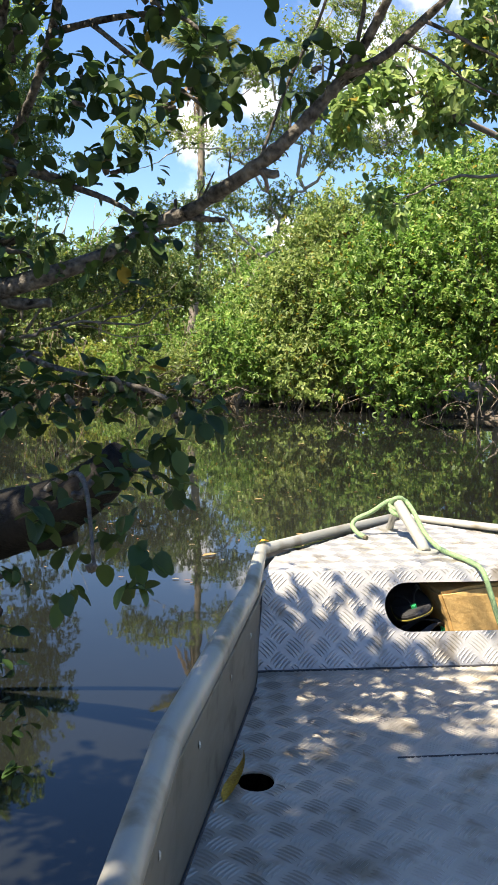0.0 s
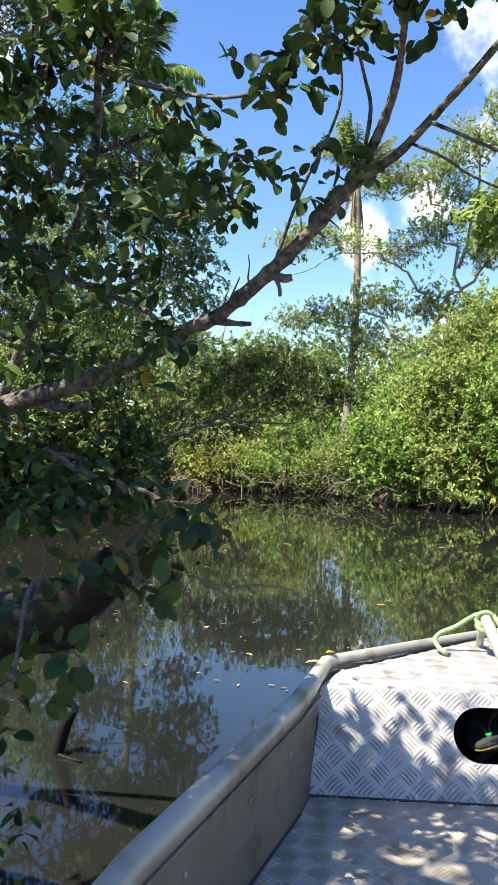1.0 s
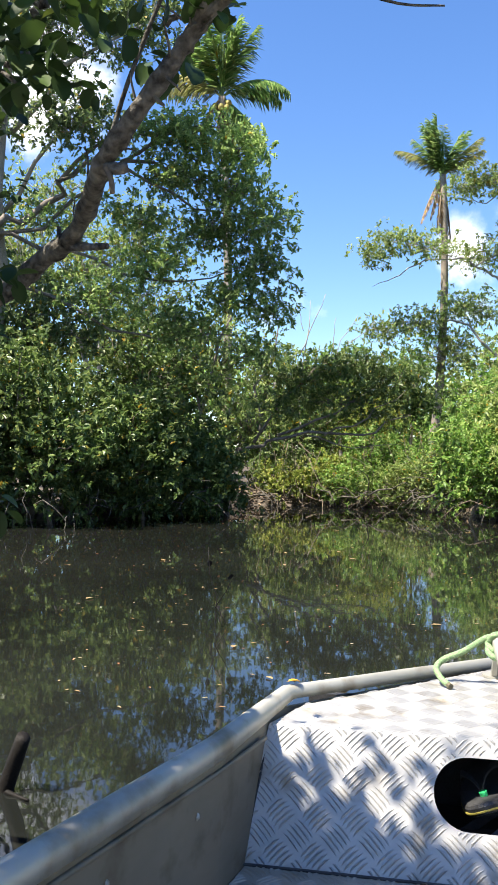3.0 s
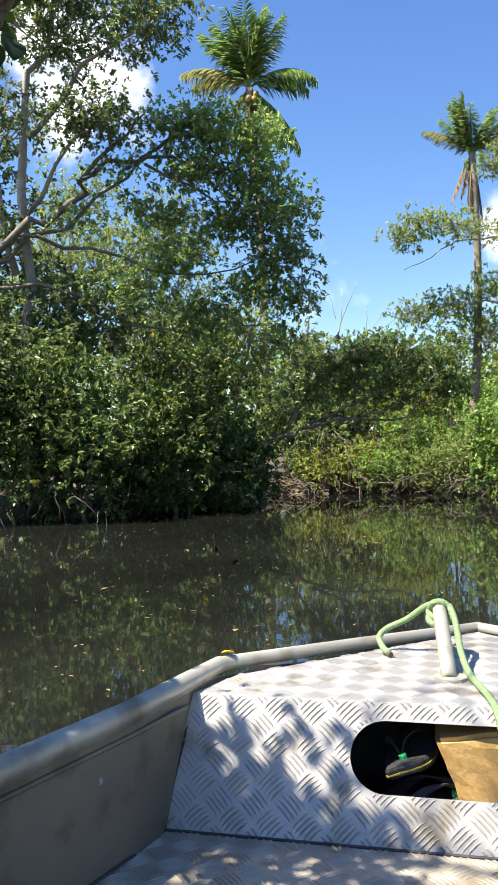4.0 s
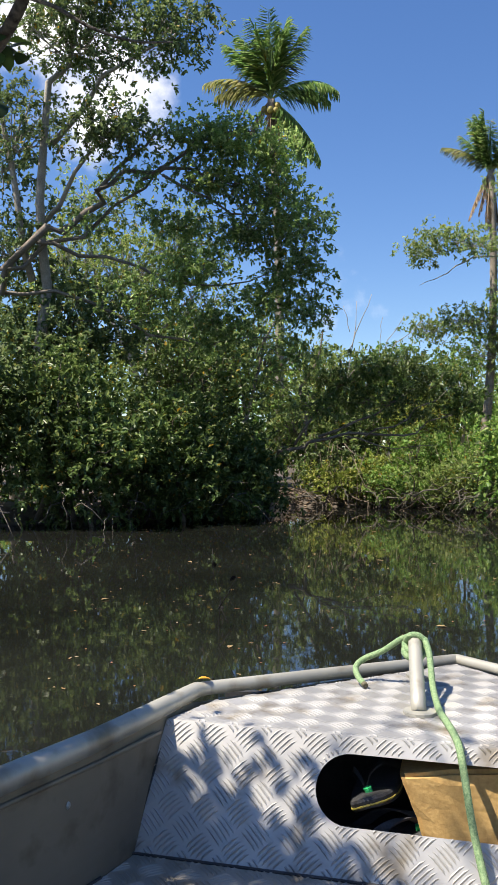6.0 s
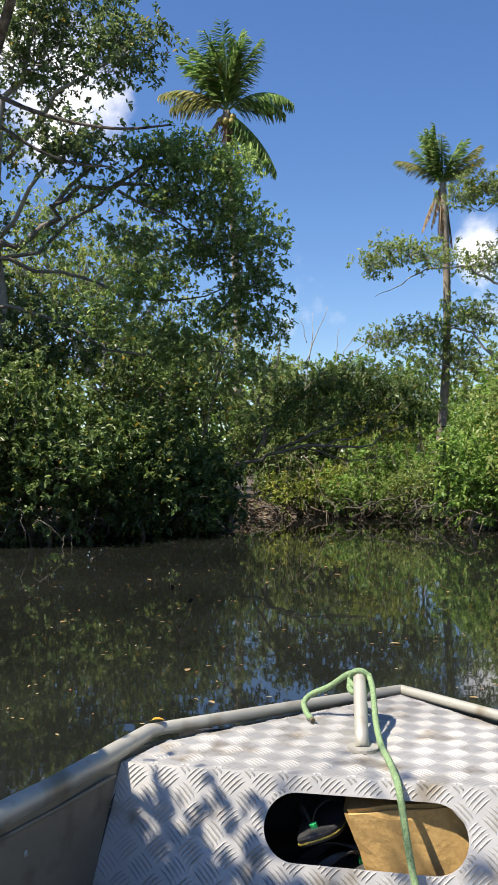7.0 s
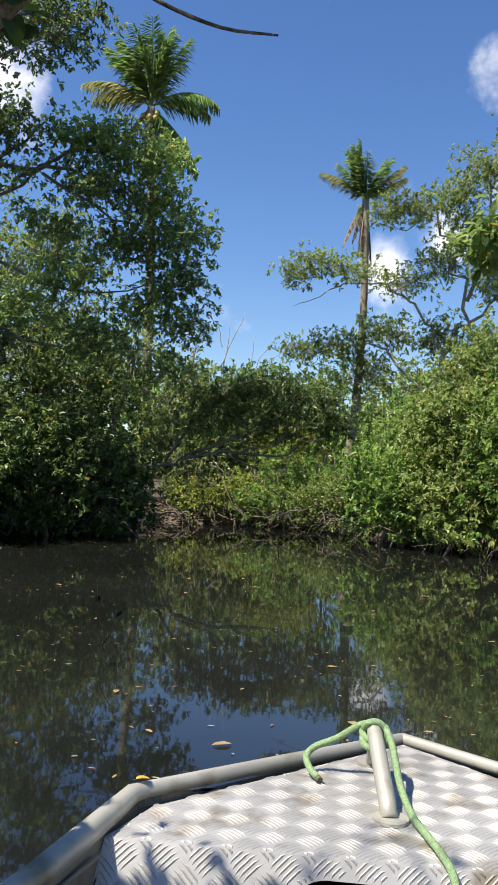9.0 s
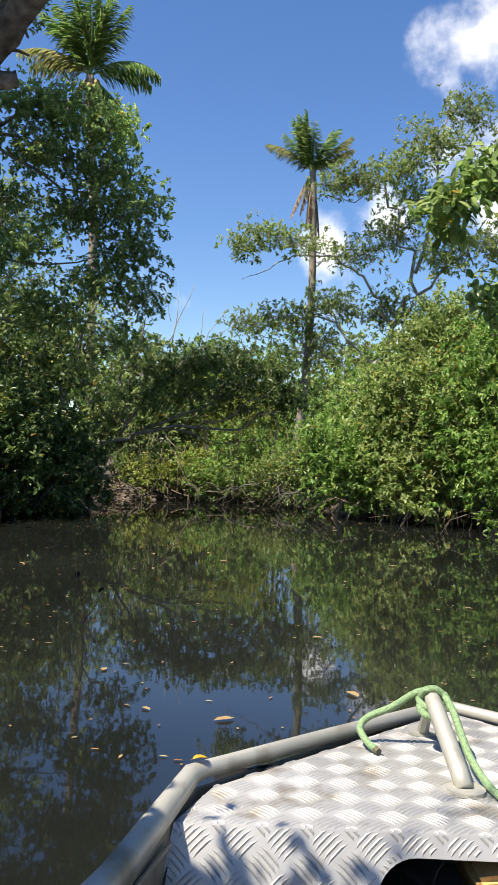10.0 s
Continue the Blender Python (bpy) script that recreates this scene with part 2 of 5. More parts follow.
class Builder:
    """Gathers tubes and leaves into one mesh."""

    def __init__(self):
        self.v, self.q, self.n = [], [], 0

    def add(self, v, q):
        self.v.append(np.asarray(v, float)), self.q.append(np.asarray(q, int) + self.n)
        self.n += len(v)

    def tube(self, pts, r, seg=6):
        """A closed, tapered tube; r: one radius a point."""
        p = np.asarray(pts, float)
        r = np.broadcast_to(np.asarray(r, float), (len(p),))
        t = np.gradient(p, axis=0)
        t /= np.linalg.norm(t, axis=1)[:, None] + 1e-9
        ref = np.array([0.31, 0.22, 0.92]) if abs(t[:, 2]).mean() < 0.8 else np.array([0.9, 0.3, 0.1])
        a = np.cross(t, ref)
        a /= np.linalg.norm(a, axis=1)[:, None] + 1e-9
        b = np.cross(t, a)
        an = np.arange(seg) * 2 * np.pi / seg
        ring = p[:, None] + r[:, None, None] * (np.cos(an)[None, :, None] * a[:, None] + np.sin(an)[None, :, None] * b[:, None])
        n = len(p)
        v = np.concatenate([ring.reshape(-1, 3), p[:1], p[-1:]])
        k, j = np.meshgrid(np.arange(n - 1), np.arange(seg), indexing="ij")
        j2 = (j + 1) % seg
        q = np.stack([k * seg + j, k * seg + j2, (k + 1) * seg + j2, (k + 1) * seg + j], -1).reshape(-1, 4)
        j = np.arange(0, seg, 2)
        c0, c1 = n * seg, n * seg + 1
        e0 = np.stack([np.full(len(j), c0), (j + 2) % seg, (j + 1) % seg, j], -1)
        o = (n - 1) * seg
        e1 = np.stack([np.full(len(j), c1), o + j, o + (j + 1) % seg, o + (j + 2) % seg], -1)
        self.add(v, np.concatenate([q, e0, e1]))

    def leaves(self, p, d, up, length, width, fold=0.25, curl=0.15):
        """Six-cornered leaves, folded along the midrib: stems p, directions d, upward sides up."""
        n = len(p)
        d = d / (np.linalg.norm(d, axis=1)[:, None] + 1e-9)
        s = np.cross(d, up)
        s /= np.linalg.norm(s, axis=1)[:, None] + 1e-9
        u = np.cross(s, d)
        L, W = np.broadcast_to(length, (n,))[:, None], np.broadcast_to(width, (n,))[:, None]
        tip = p + d * L - u * L * curl
        v = np.stack([p, p + d * L * 0.3 + s * W * 0.5 + u * W * fold, p + d * L * 0.74 + s * W * 0.42 + u * (W * fold - L * curl * 0.5),
                      tip, p + d * L * 0.74 - s * W * 0.42 + u * (W * fold - L * curl * 0.5), p + d * L * 0.3 - s * W * 0.5 + u * W * fold], 1)
        k = np.arange(n)[:, None] * 6
        q = np.concatenate([k + [0, 1, 2, 3], k + [0, 3, 4, 5]], 0)
        self.add(v.reshape(-1, 3), q)

    def fine_leaves(self, p, d, up, length, width, fold=0.2, curl=0.2):
        """Oval leaves for close views: five steps along a bent midrib, a short stalk, a notched tip."""
        n = len(p)
        d = d / (np.linalg.norm(d, axis=1)[:, None] + 1e-9)
        s = np.cross(d, up)
        s /= np.linalg.norm(s, axis=1)[:, None] + 1e-9
        u = np.cross(s, d)
        L, W = np.broadcast_to(length, (n,))[:, None], np.broadcast_to(width, (n,))[:, None]
        rows = []
        for t, w in ((0.0, 0.03), (0.14, 0.05), (0.24, 0.3), (0.42, 0.49), (0.66, 0.5), (0.86, 0.33), (0.97, 0.1)):
            m = p + d * L * t - u * L * curl * t * t
            for sg in (1, 0, -1):
                rows.append(m + s * W * w * sg + u * W * w * fold * abs(sg) * 1.6)
        v = np.stack(rows, 1)
        k = np.arange(n)[:, None] * 21
        q = [k + [3 * r + c, 3 * r + c + 1, 3 * r + c + 4, 3 * r + c + 3] for r in range(6) for c in range(2)]
        self.add(v.reshape(-1, 3), np.concatenate(q, 0))

    def mesh(self, name, smooth=False):
        return mesh_np(name, np.concatenate(self.v), np.concatenate(self.q), smooth)


def unit(rng, n):
    d = rng.normal(size=(n, 3))
    return d / np.linalg.norm(d, axis=1)[:, None]


def bent(rng, a, b, n=6, wob=0.08, sag=0.0):
    """A crooked line from a to b."""
    a, b = np.asarray(a, float), np.asarray(b, float)
    t = np.linspace(0, 1, n)[:, None]
    p = a + (b - a) * t
    ln = np.linalg.norm(b - a)
    p[1:-1] += rng.normal(size=(n - 2, 3)) * wob * ln / n ** 0.5
    p[:, 2] -= sag * ln * (4 * t * (1 - t))[:, 0]
    return p


def foliage(leaf_b, twig_b, rng, blobs, leaf=0.12, ratio=0.5, per=9, rosettes=6, spread=0.2, twigs=0.6, heart=None, droop=0.15, fine=False):
    """Blobs (x, y, z, rx, ry, rz, clumps): clumps of leaf rosettes on twigs, thick at the crown's outside, with gaps."""
    for cx, cy, cz, rx, ry, rz, clumps in blobs:
        c, r = np.array([cx, cy, cz]), np.array([rx, ry, rz])
        d = unit(rng, clumps)
        ph = rng.uniform(0, 6.28, 3)
        lump = 0.82 + 0.2 * np.sin(3.1 * d[:, 0] + ph[0]) * np.cos(2.7 * d[:, 2] + ph[1]) + 0.1 * np.sin(7 * d[:, 1] + ph[2])
        rad = rng.uniform(0.2, 1.0, clumps) ** 0.45 * lump
        cc = c + d * rad[:, None] * r
        keep = cc[:, 2] > 0.06
        cc, d = cc[keep], d[keep]
        m = len(cc)
        ros = np.repeat(cc, rosettes, 0) + np.clip(rng.normal(size=(m * rosettes, 3)), -1.6, 1.6) * spread * np.array([1, 1, 0.7])
        ros[:, 2] = np.maximum(ros[:, 2], 0.05)
        out = np.repeat(d, rosettes, 0) * 0.55 + unit(rng, m * rosettes) * 0.6 + [0, 0, 0.35]
        k = len(ros)
        p = np.repeat(ros, per, 0) + rng.normal(size=(k * per, 3)) * leaf * 0.25
        axis = np.repeat(out, per, 0) * 0.5 + unit(rng, k * per) * 0.8 - [0, 0, droop]
        up = np.repeat(out, per, 0) * 0.35 + [0, 0, 1.0] + unit(rng, k * per) * 0.55
        ln = leaf * rng.uniform(0.6, 1.2, k * per)
        (leaf_b.fine_leaves if fine else leaf_b.leaves)(p, axis, up, ln, ln * ratio * rng.uniform(0.8, 1.15, k * per))
        if twig_b is not None and twigs > 0:
            h = c - [0, 0, rz * 0.35] if heart is None else np.asarray(heart, float)
            for e in cc[rng.uniform(size=m) < twigs]:
                s = h + (e - h) * rng.uniform(0.15, 0.5) + rng.normal(size=3) * 0.08 * r.min()
                w = np.linalg.norm(e - s)
                twig_b.tube(bent(rng, s, e, 5, 0.1, -0.04), np.linspace(0.006 + 0.012 * w, 0.004, 5), 4)


def tree(name, label, base, limbs, blobs, leaf_mat, bark, seed, group="", category="tree", twig_mat=None, nearer=1, **kw):
    """limbs: (points, radius at the start, radius at the end); nearer: drawn towards the boat by this factor."""
    rng = np.random.RandomState(seed)
    ob = thing(name, label, category, group=group)
    twig, crown = Builder(), Builder()
    for k, (pts, r0, r1) in enumerate(limbs):
        wood = Builder()
        p = np.asarray(pts, float)
        n = max(4, 3 * (len(p) - 1) + 1)
        s = np.linspace(0, len(p) - 1, n)
        q = np.stack([np.interp(s, np.arange(len(p)), p[:, k]) for k in range(3)], 1)
        q[1:-1] += rng.normal(size=(n - 2, 3)) * (0.25 * (r0 + r1) + 0.012 * np.linalg.norm(p[-1] - p[0]))
        wood.tube(q, np.linspace(r0, r1, n), 8)
        part("limb" if k else "trunk", wood.mesh(name + "_limb", True), bark, ob)
    foliage(crown, twig, rng, blobs, **kw)
    if twig.n:
        tagged(part("twig_growth", twig.mesh(name + "_twigs", True), twig_mat or bark, ob), kind="stuff")
    part("crown", crown.mesh(name + "_crown"), leaf_mat, ob)
    if nearer != 1:
        eye = Vector((0.1, 0.03, 1.0))
        ob.matrix_world = Matrix.Translation(eye) @ Matrix.Diagonal((nearer, nearer, nearer, 1)) @ Matrix.Translation(-eye)
    return ob


# ---- ground, banks and water ----
SHORE_X = [-300, -40, -20, -8, -4.9, -3.9, -3.3, -3.0, -1.0, 0.3, 0.9, 1.2, 2.6, 3.6, 6.0, 9.0, 14.0, 40, 300]
SHORE_Y = [14, 9.5, 6.8, 8.6, 11.0, 12.4, 14.0, 16.6, 17.0, 16.8, 15.6, 14.4, 13.3, 12.0, 9.4, 6.8, 5.6, 8.5, 10.5]


def height(x, y):
    """The ground's height: mud rising out of the creek ahead, and behind the boat."""
    rough = 0.10 * noise.noise((x * 1.7, y * 1.7, 3)) + 0.05 * noise.noise((x * 5, y * 5, 7))
    inland = max(y - np.interp(x, SHORE_X, SHORE_Y), -18 - y)
    rise = min(1.0, max(0.0, (inland + 0.5) / 1.5))
    return -0.45 + 0.68 * rise * rise * (3 - 2 * rise) + rough * min(1, max(0.15, rise)) + 0.02 * max(0, min(inland, 40))


def build_ground():
    xs = np.concatenate([[-400, -150, -60, -35, -22, -15], np.arange(-11, 11.01, 0.2), [15, 22, 35, 60, 150, 400]])
    ys = np.concatenate([[-400, -100, -40, -26, -21, -19, -17, -12, -4, 2, 5], np.arange(6.4, 20.01, 0.2), [22, 25, 30, 40, 60, 120, 400, 1500]])
    v = [(x, y, height(x, y)) for y in ys for x in xs]
    w = len(xs)
    q = [(r * w + c, r * w + c + 1, (r + 1) * w + c + 1, (r + 1) * w + c) for r in range(len(ys) - 1) for c in range(w - 1)]
    tagged(part("ground", mesh_np("ground", v, q, True), MUD), "dark wet mud bank and forest floor along the creek", "ground", kind="structure")
    wv = [(-400, -300, 0), (400, -300, 0), (400, 30, 0), (-400, 30, 0)]
    tagged(part("water", mesh_np("water", wv, [(0, 1, 2, 3)]), WATER), "still brown-green creek water mirroring trees and sky", "water", kind="structure")


build_ground()

# ---- the boat: local x to its right, y ahead from the bow's tip ----
BOAT_AT, BOAT_TURN = (0.184, 2.334, 0.0), -1.43
boat = thing("boat", "small open aluminium boat with checker plate bow deck", "boat", BOAT_AT, rz=BOAT_TURN)
BEAM_Y = [-4.2, -2.6, -1.65, -0.9, -0.53, 0.0]
BEAM_W = [0.97, 0.95, 0.79, 0.588, 0.52, 0.012]
DECK_Z, FLOOR_Z, RAIL_Z = 0.40, 0.178, 0.43
FOLD_Y, FOOT_Y = -0.68, -0.79


def beam(y):
    return float(np.interp(y, BEAM_Y, BEAM_W))


def plate(outer, holes, to3d, thick):
    """A flat plate with holes: 2D outlines, laid out by to3d, thick along its normal."""
    bm = bmesh.new()
    edges = []
    for loop in [outer] + holes:
        vs = [bm.verts.new((x, y, 0)) for x, y in loop]
        edges += [bm.edges.new((vs[k], vs[(k + 1) % len(vs)])) for k in range(len(vs))]
    bmesh.ops.triangle_fill(bm, use_beauty=True, use_dissolve=False, edges=edges)
    bmesh.ops.recalc_face_normals(bm, faces=bm.faces)
    got = bmesh.ops.extrude_face_region(bm, geom=bm.faces[:])
    for e in got["geom"]:
        if isinstance(e, bmesh.types.BMVert):
            e.co.z -= thick
    bmesh.ops.recalc_face_normals(bm, faces=bm.faces)
    bm.transform(to3d)
    return bm


def stadium(x0, x1, y0, y1, n=18):
    r, cy = (y1 - y0) / 2, (y0 + y1) / 2
    a = np.linspace(-math.pi / 2, math.pi / 2, n)
    return [(x1 - r + r * math.cos(k), cy + r * math.sin(k)) for k in a] + [(x0 + r - r * math.cos(k), cy - r * math.sin(k)) for k in a]


def inside(x, y, loop):
    hit = False
    for k in range(len(loop)):
        (x0, y0), (x1, y1) = loop[k], loop[k - 1]
        if (y0 > y) != (y1 > y) and x < (x1 - x0) * (y - y0) / (y1 - y0) + x0:
            hit = not hit
    return hit


def tread(name, outer, holes, to3d, parent, metal):
    """Raised five-bar tread: a lattice of cells set diagonally, bars turned by a right angle from cell to cell."""
    b, cell, rng, h = Builder(), 0.048, random.Random(5), math.sqrt(0.5)
    xs, ys = [p[0] for p in outer], [p[1] for p in outer]
    reach = int((max(xs) - min(xs) + max(ys) - min(ys)) / cell) + 2
    mx, my = (min(xs) + max(xs)) / 2, (min(ys) + max(ys)) / 2
    shape = [(-1, 0, 0), (-0.55, 0.75, 0), (0.55, 0.75, 0), (1, 0, 0), (0.55, -0.75, 0), (-0.55, -0.75, 0), (-0.5, 0, 1), (0.5, 0, 1)]
    quads = [(1, 6, 7, 2), (4, 7, 6, 5), (0, 5, 6, 1), (3, 2, 7, 4)]
    for i in range(-reach, reach):
        for j in range(-reach, reach):
            cx, cy = mx + (i - j) * cell * h, my + (i + j) * cell * h
            if not (min(xs) - cell < cx < max(xs) + cell and min(ys) - cell < cy < max(ys) + cell):
                continue
            turn = math.radians(45 if (i + j) % 2 else -45)
            for k in range(-2, 3):
                off = k * 0.0087
                ln = 0.0245 - 0.0016 * abs(k) + rng.uniform(-0.001, 0.001)
                run = [e for e in np.linspace(-ln, ln, 11) if (lambda x, y: inside(x, y, outer) and not any(inside(x, y, o) for o in holes))(
                    cx + e * math.cos(turn) - off * math.sin(turn), cy + e * math.sin(turn) + off * math.cos(turn))]
                if len(run) < 3:
                    continue
                mid, ln = (run[0] + run[-1]) / 2, (run[-1] - run[0]) / 2
                v = []
                for x, y, z in shape:
                    u, w = x * ln + mid, y * 0.0031 + off + 0.0036 * (1 - x * x)
                    v.append(to3d @ Vector((cx + u * math.cos(turn) - w * math.sin(turn), cy + u * math.sin(turn) + w * math.cos(turn), z * 0.0019 + 0.0002)))
                b.add([tuple(p) for p in v], quads)
    return tagged(part("tread", b.mesh(name), metal, parent, "raised five-bar tread pattern"), kind="stuff")


def sweep(path, profile):
    """A closed profile (x across, z up) swept along a level path, mitred at its corners."""
    p = np.asarray(path, float)
    t = np.diff(p[:, :2], axis=0)
    t /= np.linalg.norm(t, axis=1)[:, None]
    v = []
    for k in range(len(p)):
        a, c = t[max(k - 1, 0)], t[min(k, len(t) - 1)]
        m = a + c
        m /= np.linalg.norm(m)
        nrm = np.array([m[1], -m[0]]) / max(0.3, float(m @ a))
        for x, z in profile:
            v.append((p[k, 0] + nrm[0] * x, p[k, 1] + nrm[1] * x, p[k, 2] + z))
    s = len(profile)
    q = [(k * s + j, k * s + (j + 1) % s, (k + 1) * s + (j + 1) % s, (k + 1) * s + j) for k in range(len(p) - 1) for j in range(s)]
    return v, q


def build_boat():
    # bow deck
    deck_shape = [(0.0, -0.03), (-0.495, -0.535), (-0.545, FOLD_Y), (0.545, FOLD_Y), (0.495, -0.535)]
    m = Matrix.Translation((0, 0, DECK_Z))
    deck = part("bow_deck", plate(deck_shape, [], m, 0.004), ALU_PLATE, boat, "checker plate bow deck")
    tread("deck_tread", deck_shape, [], m, deck, ALU_PLATE)
    # front panel, folded down from the deck, with its long opening
    fall = Vector((0, FOOT_Y - FOLD_Y, FLOOR_Z - DECK_Z))
    h = fall.length
    up, right = -fall.normalized(), Vector((1, 0, 0))
    m = Matrix((right, up, right.cross(up))).transposed().to_4x4()
    m.translation = Vector((0, FOOT_Y, FLOOR_Z))
    panel_shape = [(-0.58, 0), (0.58, 0), (0.545, h), (-0.545, h)]
    slot = stadium(-0.235, 0.154, 0.088, 0.214)
    panel = part("front_panel", plate(panel_shape, [slot], m, 0.004), ALU_PLATE, boat, "checker plate locker front with a long rounded opening")
    tread("panel_tread", panel_shape, [slot], m, panel, ALU_PLATE)
    # floor, with a drain hole
    ys = [FOOT_Y, -0.9, -1.65, -2.6, -4.1]
    floor_shape = [(-beam(y) + 0.002, y) for y in ys] + [(beam(y) - 0.002, y) for y in reversed(ys)]
    drain = [(-0.636 + 0.035 * math.cos(a), -1.325 + 0.038 * math.sin(a)) for a in np.linspace(0, 2 * math.pi, 20, endpoint=False)]
    m = Matrix.Translation((0, 0, FLOOR_Z))
    floor = part("floor_plate", plate(floor_shape, [drain], m, 0.004), ALU_FLOOR, boat, "scuffed checker plate floor with a round drain hole")
    near_floor = [(x, y) for x, y in floor_shape if y > -2.7]
    tread("floor_tread", near_floor, [drain], m, floor, ALU_FLOOR)
    # seams
    b = Builder()
    b.tube([(-0.57, FOOT_Y - 0.003, FLOOR_Z + 0.002), (0.57, FOOT_Y - 0.003, FLOOR_Z + 0.002)], 0.003, 6)
    part("floor_seam", b.mesh("floor_seam"), RUBBER, boat, "dark sealant joint")
    b = Builder()
    b.tube([(-0.35, -1.258, FLOOR_Z + 0.001), (0.75, -1.25, FLOOR_Z + 0.001)], 0.002, 6)
    part("floor_seam", b.mesh("floor_seam_aft"), RUBBER, boat, "dark sealant joint")
    # sides, hull and rails
    stations = [-4.1, -3.3, -2.6, -2.1, -1.65, -1.25, -0.9, -0.7, -0.53, -0.25, -0.02]
    for side, word in ((-1, "port"), (1, "starboard")):
        v, q = [], []
        for y in stations:
            w = beam(y)
            top, out = (RAIL_Z, 0.028) if y < -0.6 else (RAIL_Z - 0.036, 0.012)
            v += [(side * (w + o), y, z) for o, z in ((0.0, FLOOR_Z - 0.02), (0.0, top), (out, top), (out * 0.7, 0.2), (-0.04, -0.1))]
        for k in range(len(stations) - 1):
            for j in range(4):
                q.append((k * 5 + j, k * 5 + j + 1, (k + 1) * 5 + j + 1, (k + 1) * 5 + j))
        part("side", mesh_np("side_" + word, v, q), ALU_SIDE, boat, "dull bare aluminium side plating darkened for shade")
        path = [(side * (beam(y) + 0.012), y, RAIL_Z) for y in stations[:-3]]
        path += [(side * 0.533, -0.535, RAIL_Z), (side * 0.516, -0.508, RAIL_Z - 0.003)]
        bow = [(side * 0.524, -0.517, RAIL_Z - 0.002), (side * 0.27, -0.262, RAIL_Z - 0.010), (side * 0.0, -0.002, RAIL_Z - 0.018)]
        for run, wide, tall in ((path, 1.25, 1.1), (bow, 0.72, 0.8)):
            prof = [(x * wide, z * tall) for x, z in ((-0.014, -0.02), (-0.014, 0.0), (-0.011, 0.006), (-0.004, 0.009), (0.004, 0.009), (0.011, 0.005), (0.017, -0.004), (0.017, -0.024))]
            if side > 0:
                prof = [(-x, z) for x, z in prof]
            v, q = sweep(run, prof)
            if run is path:
                # the side rail slims down to meet the bow rail at the corner
                slim = np.interp(np.arange(len(run)), [len(run) - 5, len(run) - 1], [1, 0.66])
                v = [tuple(np.array(run[i // len(prof)]) * (1 - slim[i // len(prof)]) + np.array(c) * slim[i // len(prof)]) for i, c in enumerate(v)]
            part("gunwale", mesh_np("gunwale_" + word, v, q, True), ALU_RAIL, boat, "worn rounded aluminium rail")
        b = Builder()
        b.tube([(side * (beam(y) - 0.002), y, RAIL_Z - 0.045) for y in stations[:7]] + [(side * 0.545, -0.72, RAIL_Z - 0.045)], 0.0045, 6)
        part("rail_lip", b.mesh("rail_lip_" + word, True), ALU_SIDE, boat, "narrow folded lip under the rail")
        b = Builder()
        b.tube([(side * (beam(y) - 0.003), y, FLOOR_Z + 0.003) for y in stations[:7]], 0.003, 5)
        part("floor_joint", b.mesh("floor_joint_" + word), RUBBER, boat, "dark joint between side and floor")
        # seam bead where side and front panel meet, and rivets along the side
        b = Builder()
        b.tube([(side * 0.541, FOLD_Y + 0.004, DECK_Z - 0.004), (side * 0.558, -0.735, 0.29), (side * 0.574, FOOT_Y, FLOOR_Z)], 0.003, 6)
        part("corner_seam", b.mesh("corner_seam_" + word), RUBBER, boat, "dark corner joint")
        for y in (-0.98, -1.22, -1.5, -1.8):
            b = Builder()
            x = side * beam(y)
            b.tube([(x, y, 0.335), (x - side * 0.003, y, 0.335)], [0.007, 0.004], 8)
            part("rivet", b.mesh("rivet"), ALU_RAIL, boat)
    bottom = [(s * (beam(y) - 0.04), y, -0.1) for y in stations for s in (-1, 1)]
    q = [(2 * k, 2 * k + 1, 2 * k + 3, 2 * k + 2) for k in range(len(stations) - 1)]
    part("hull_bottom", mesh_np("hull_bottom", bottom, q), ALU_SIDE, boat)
    w = beam(-4.1)
    tv = [(-w, -4.1, -0.1), (w, -4.1, -0.1), (w, -4.1, RAIL_Z), (-w, -4.1, RAIL_Z), (-w, -4.13, -0.1), (w, -4.13, -0.1), (w, -4.13, RAIL_Z), (-w, -4.13, RAIL_Z)]
    part("transom", mesh_np("transom", tv, [(0, 1, 2, 3), (5, 4, 7, 6), (3, 2, 6, 7), (0, 3, 7, 4), (1, 5, 6, 2)]), ALU_SIDE, boat)
    # locker lining behind the opening, coloured black for the shade inside
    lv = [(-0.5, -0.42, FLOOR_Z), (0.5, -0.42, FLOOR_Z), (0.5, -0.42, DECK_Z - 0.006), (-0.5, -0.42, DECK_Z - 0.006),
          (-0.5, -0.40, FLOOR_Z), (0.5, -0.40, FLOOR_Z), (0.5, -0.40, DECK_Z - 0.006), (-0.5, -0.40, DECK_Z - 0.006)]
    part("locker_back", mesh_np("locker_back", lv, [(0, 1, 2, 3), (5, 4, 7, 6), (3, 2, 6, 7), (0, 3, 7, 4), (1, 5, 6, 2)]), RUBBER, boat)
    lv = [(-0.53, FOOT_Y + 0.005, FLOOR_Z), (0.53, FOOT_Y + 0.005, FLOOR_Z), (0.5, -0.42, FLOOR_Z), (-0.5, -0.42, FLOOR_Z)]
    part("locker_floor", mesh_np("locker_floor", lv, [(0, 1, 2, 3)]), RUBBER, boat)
    # mooring post: a bent bar raked forward, on two feet
    b = Builder()
    b.tube([(-0.062, -0.503, 0.404), (-0.066, -0.47, 0.425), (-0.084, -0.305, 0.500), (-0.086, -0.285, 0.508), (-0.087, -0.272, 0.502)], [0.0165, 0.0165, 0.0165, 0.015, 0.010], 8)
